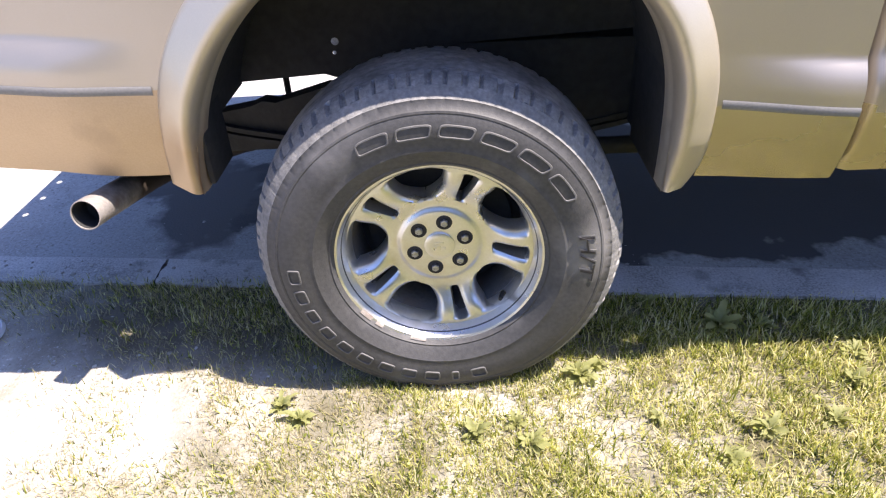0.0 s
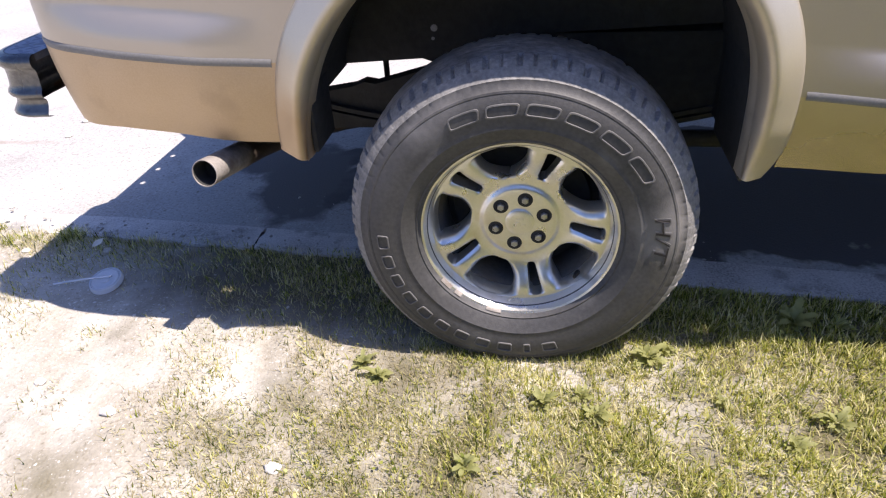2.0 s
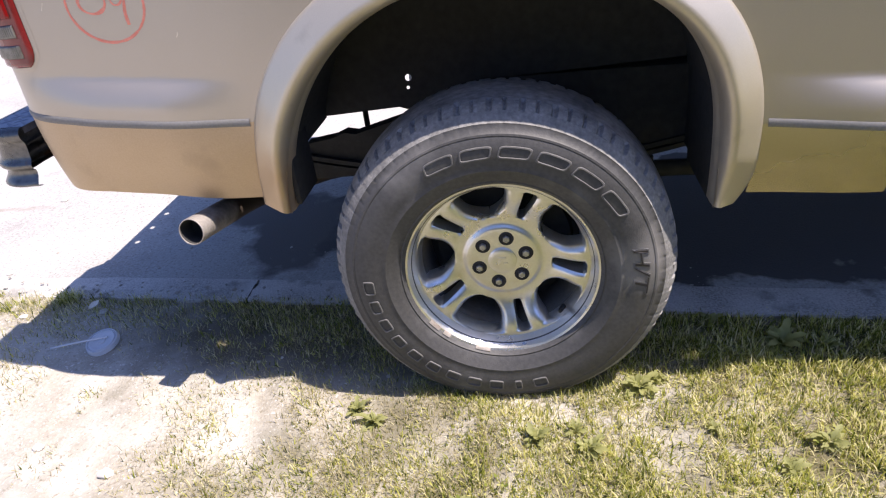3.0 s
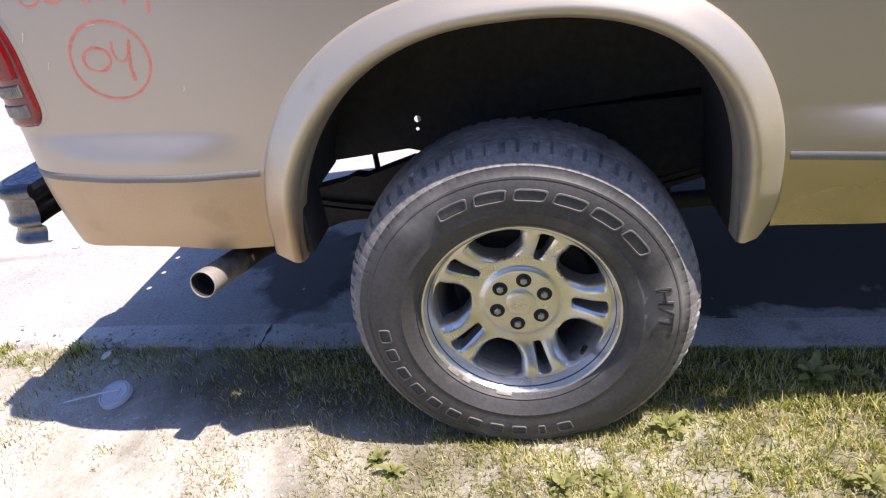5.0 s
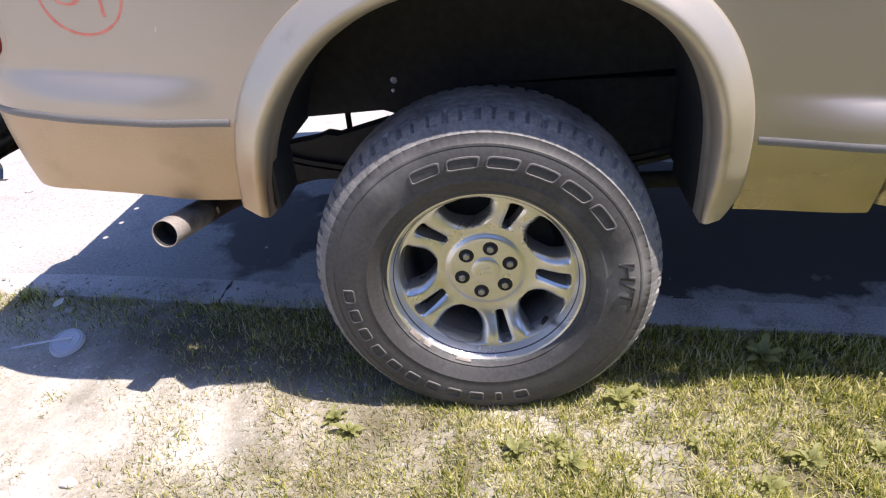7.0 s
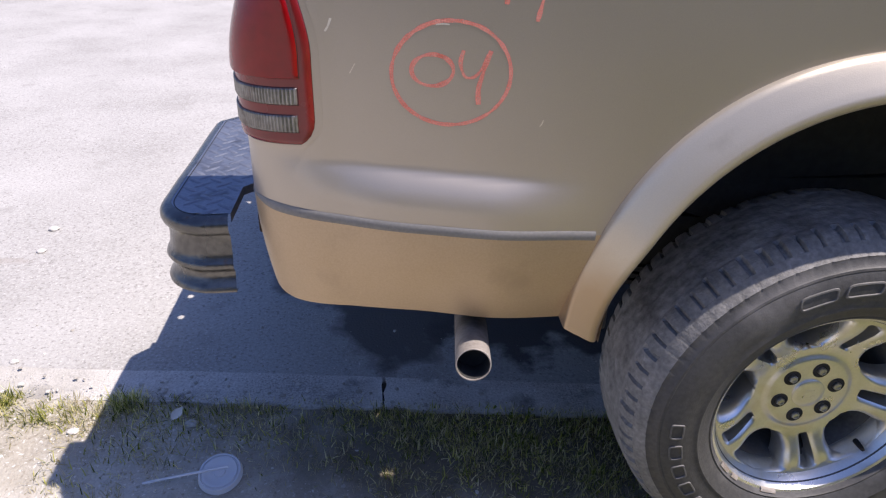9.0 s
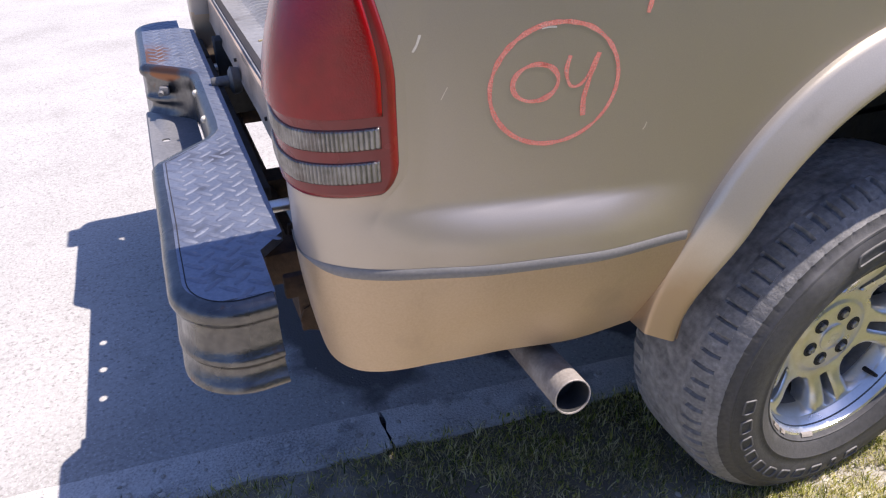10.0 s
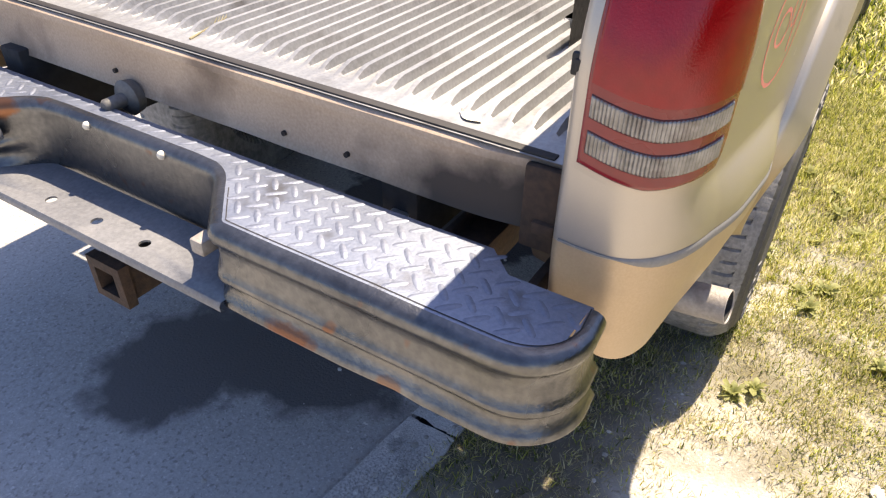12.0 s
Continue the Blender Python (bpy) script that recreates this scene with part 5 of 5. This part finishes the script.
bm.transform(Matrix.Rotation(radians(-90), 4, "X"))
lid = part("cup_lid", bm, LID, None, angle=50)
lid.matrix_world = pose(-1.225, 0.190, 0.043, 12, -6, 20)
tagged(lid, "translucent plastic drink lid lying on the soil", "lid")
bm = bmesh.new()
tube(bm, [(-1.207, 0.195, 0.062), (-1.272, 0.187, 0.056), (-1.342, 0.183, 0.045), (-1.397, 0.179, 0.036)], 0.003, 12)
straw = part("drinking_straw", bm, LID, None)
tagged(straw, "pale translucent drinking straw through the lid", "straw")
bm = bmesh.new()
rows = []
for k in range(7):
    t = k / 6
    w = 0.013 * math.sin(math.pi * min(0.97, t + 0.03))
    rows.append([(0.045 * t, -w, 0.002 + 0.004 * t), (0.045 * t, 0, 0.0012), (0.045 * t, w, 0.003)])
grid(bm, rows)
dead = part("dead_leaf", bm, CAPW, None)
dead.matrix_world = pose(-0.955, 0.33, 0.871, 0, 0, 70)
tagged(dead, "dry tan leaf on the bed sill", "leaf")


fallen = new("dead_leaf", dead.data.copy())
fallen.matrix_world = pose(-1.384, 0.372, 0.046, 12, -10, 65)
tagged(fallen, "dry pale leaf on the soil by the gutter", "leaf")
bm = bmesh.new()
tube(bm, [(-0.958, 0.908, 0.877), (-0.925, 0.914, 0.879), (-0.890, 0.916, 0.883), (-0.868, 0.910, 0.891)], [0.002, 0.0016, 0.0013, 0.0008], 6)
for k in range(9):
    a = (-0.900 + 0.004 * k, 0.915, 0.883)
    tube(bm, [a, (a[0] + 0.020, a[1] + (0.012 if k % 2 else -0.012), a[2] + 0.006)], [0.001, 0.0004], 5)
tagged(part("dry_twig", bm, STRAW, None), "dry brown twig caught in the sill seam", "twig")

# ---------------------------------------------------------------- added tree belt behind the walk, unseen, darkens the paint's reflections
def hedge_points(t, h):
    """The added far belt of trees in plan and height."""
    x = -8 + 44 * t
    return x, -15.0 + 5 * math.sin(t * 3.1) - 2.0 * noise.noise((x * 0.5, h * 1.2, 3))


bm = bmesh.new()
rows = []
for k in range(9):
    h = k / 8
    row = []
    for i in range(97):
        x, y = hedge_points(i / 96, h)
        top = 6.0 + 1.8 * noise.noise((x * 0.22, 0, 1)) + 0.8 * noise.noise((x * 0.9, 0, 4))
        row.append((x, y - 1.2 * h * h, top * h))
    rows.append(row)
grid(bm, rows)
tagged(part("backdrop", bm, TREES, None), "unseen belt of dark green trees, added for the paint to reflect", "trees", kind="structure")
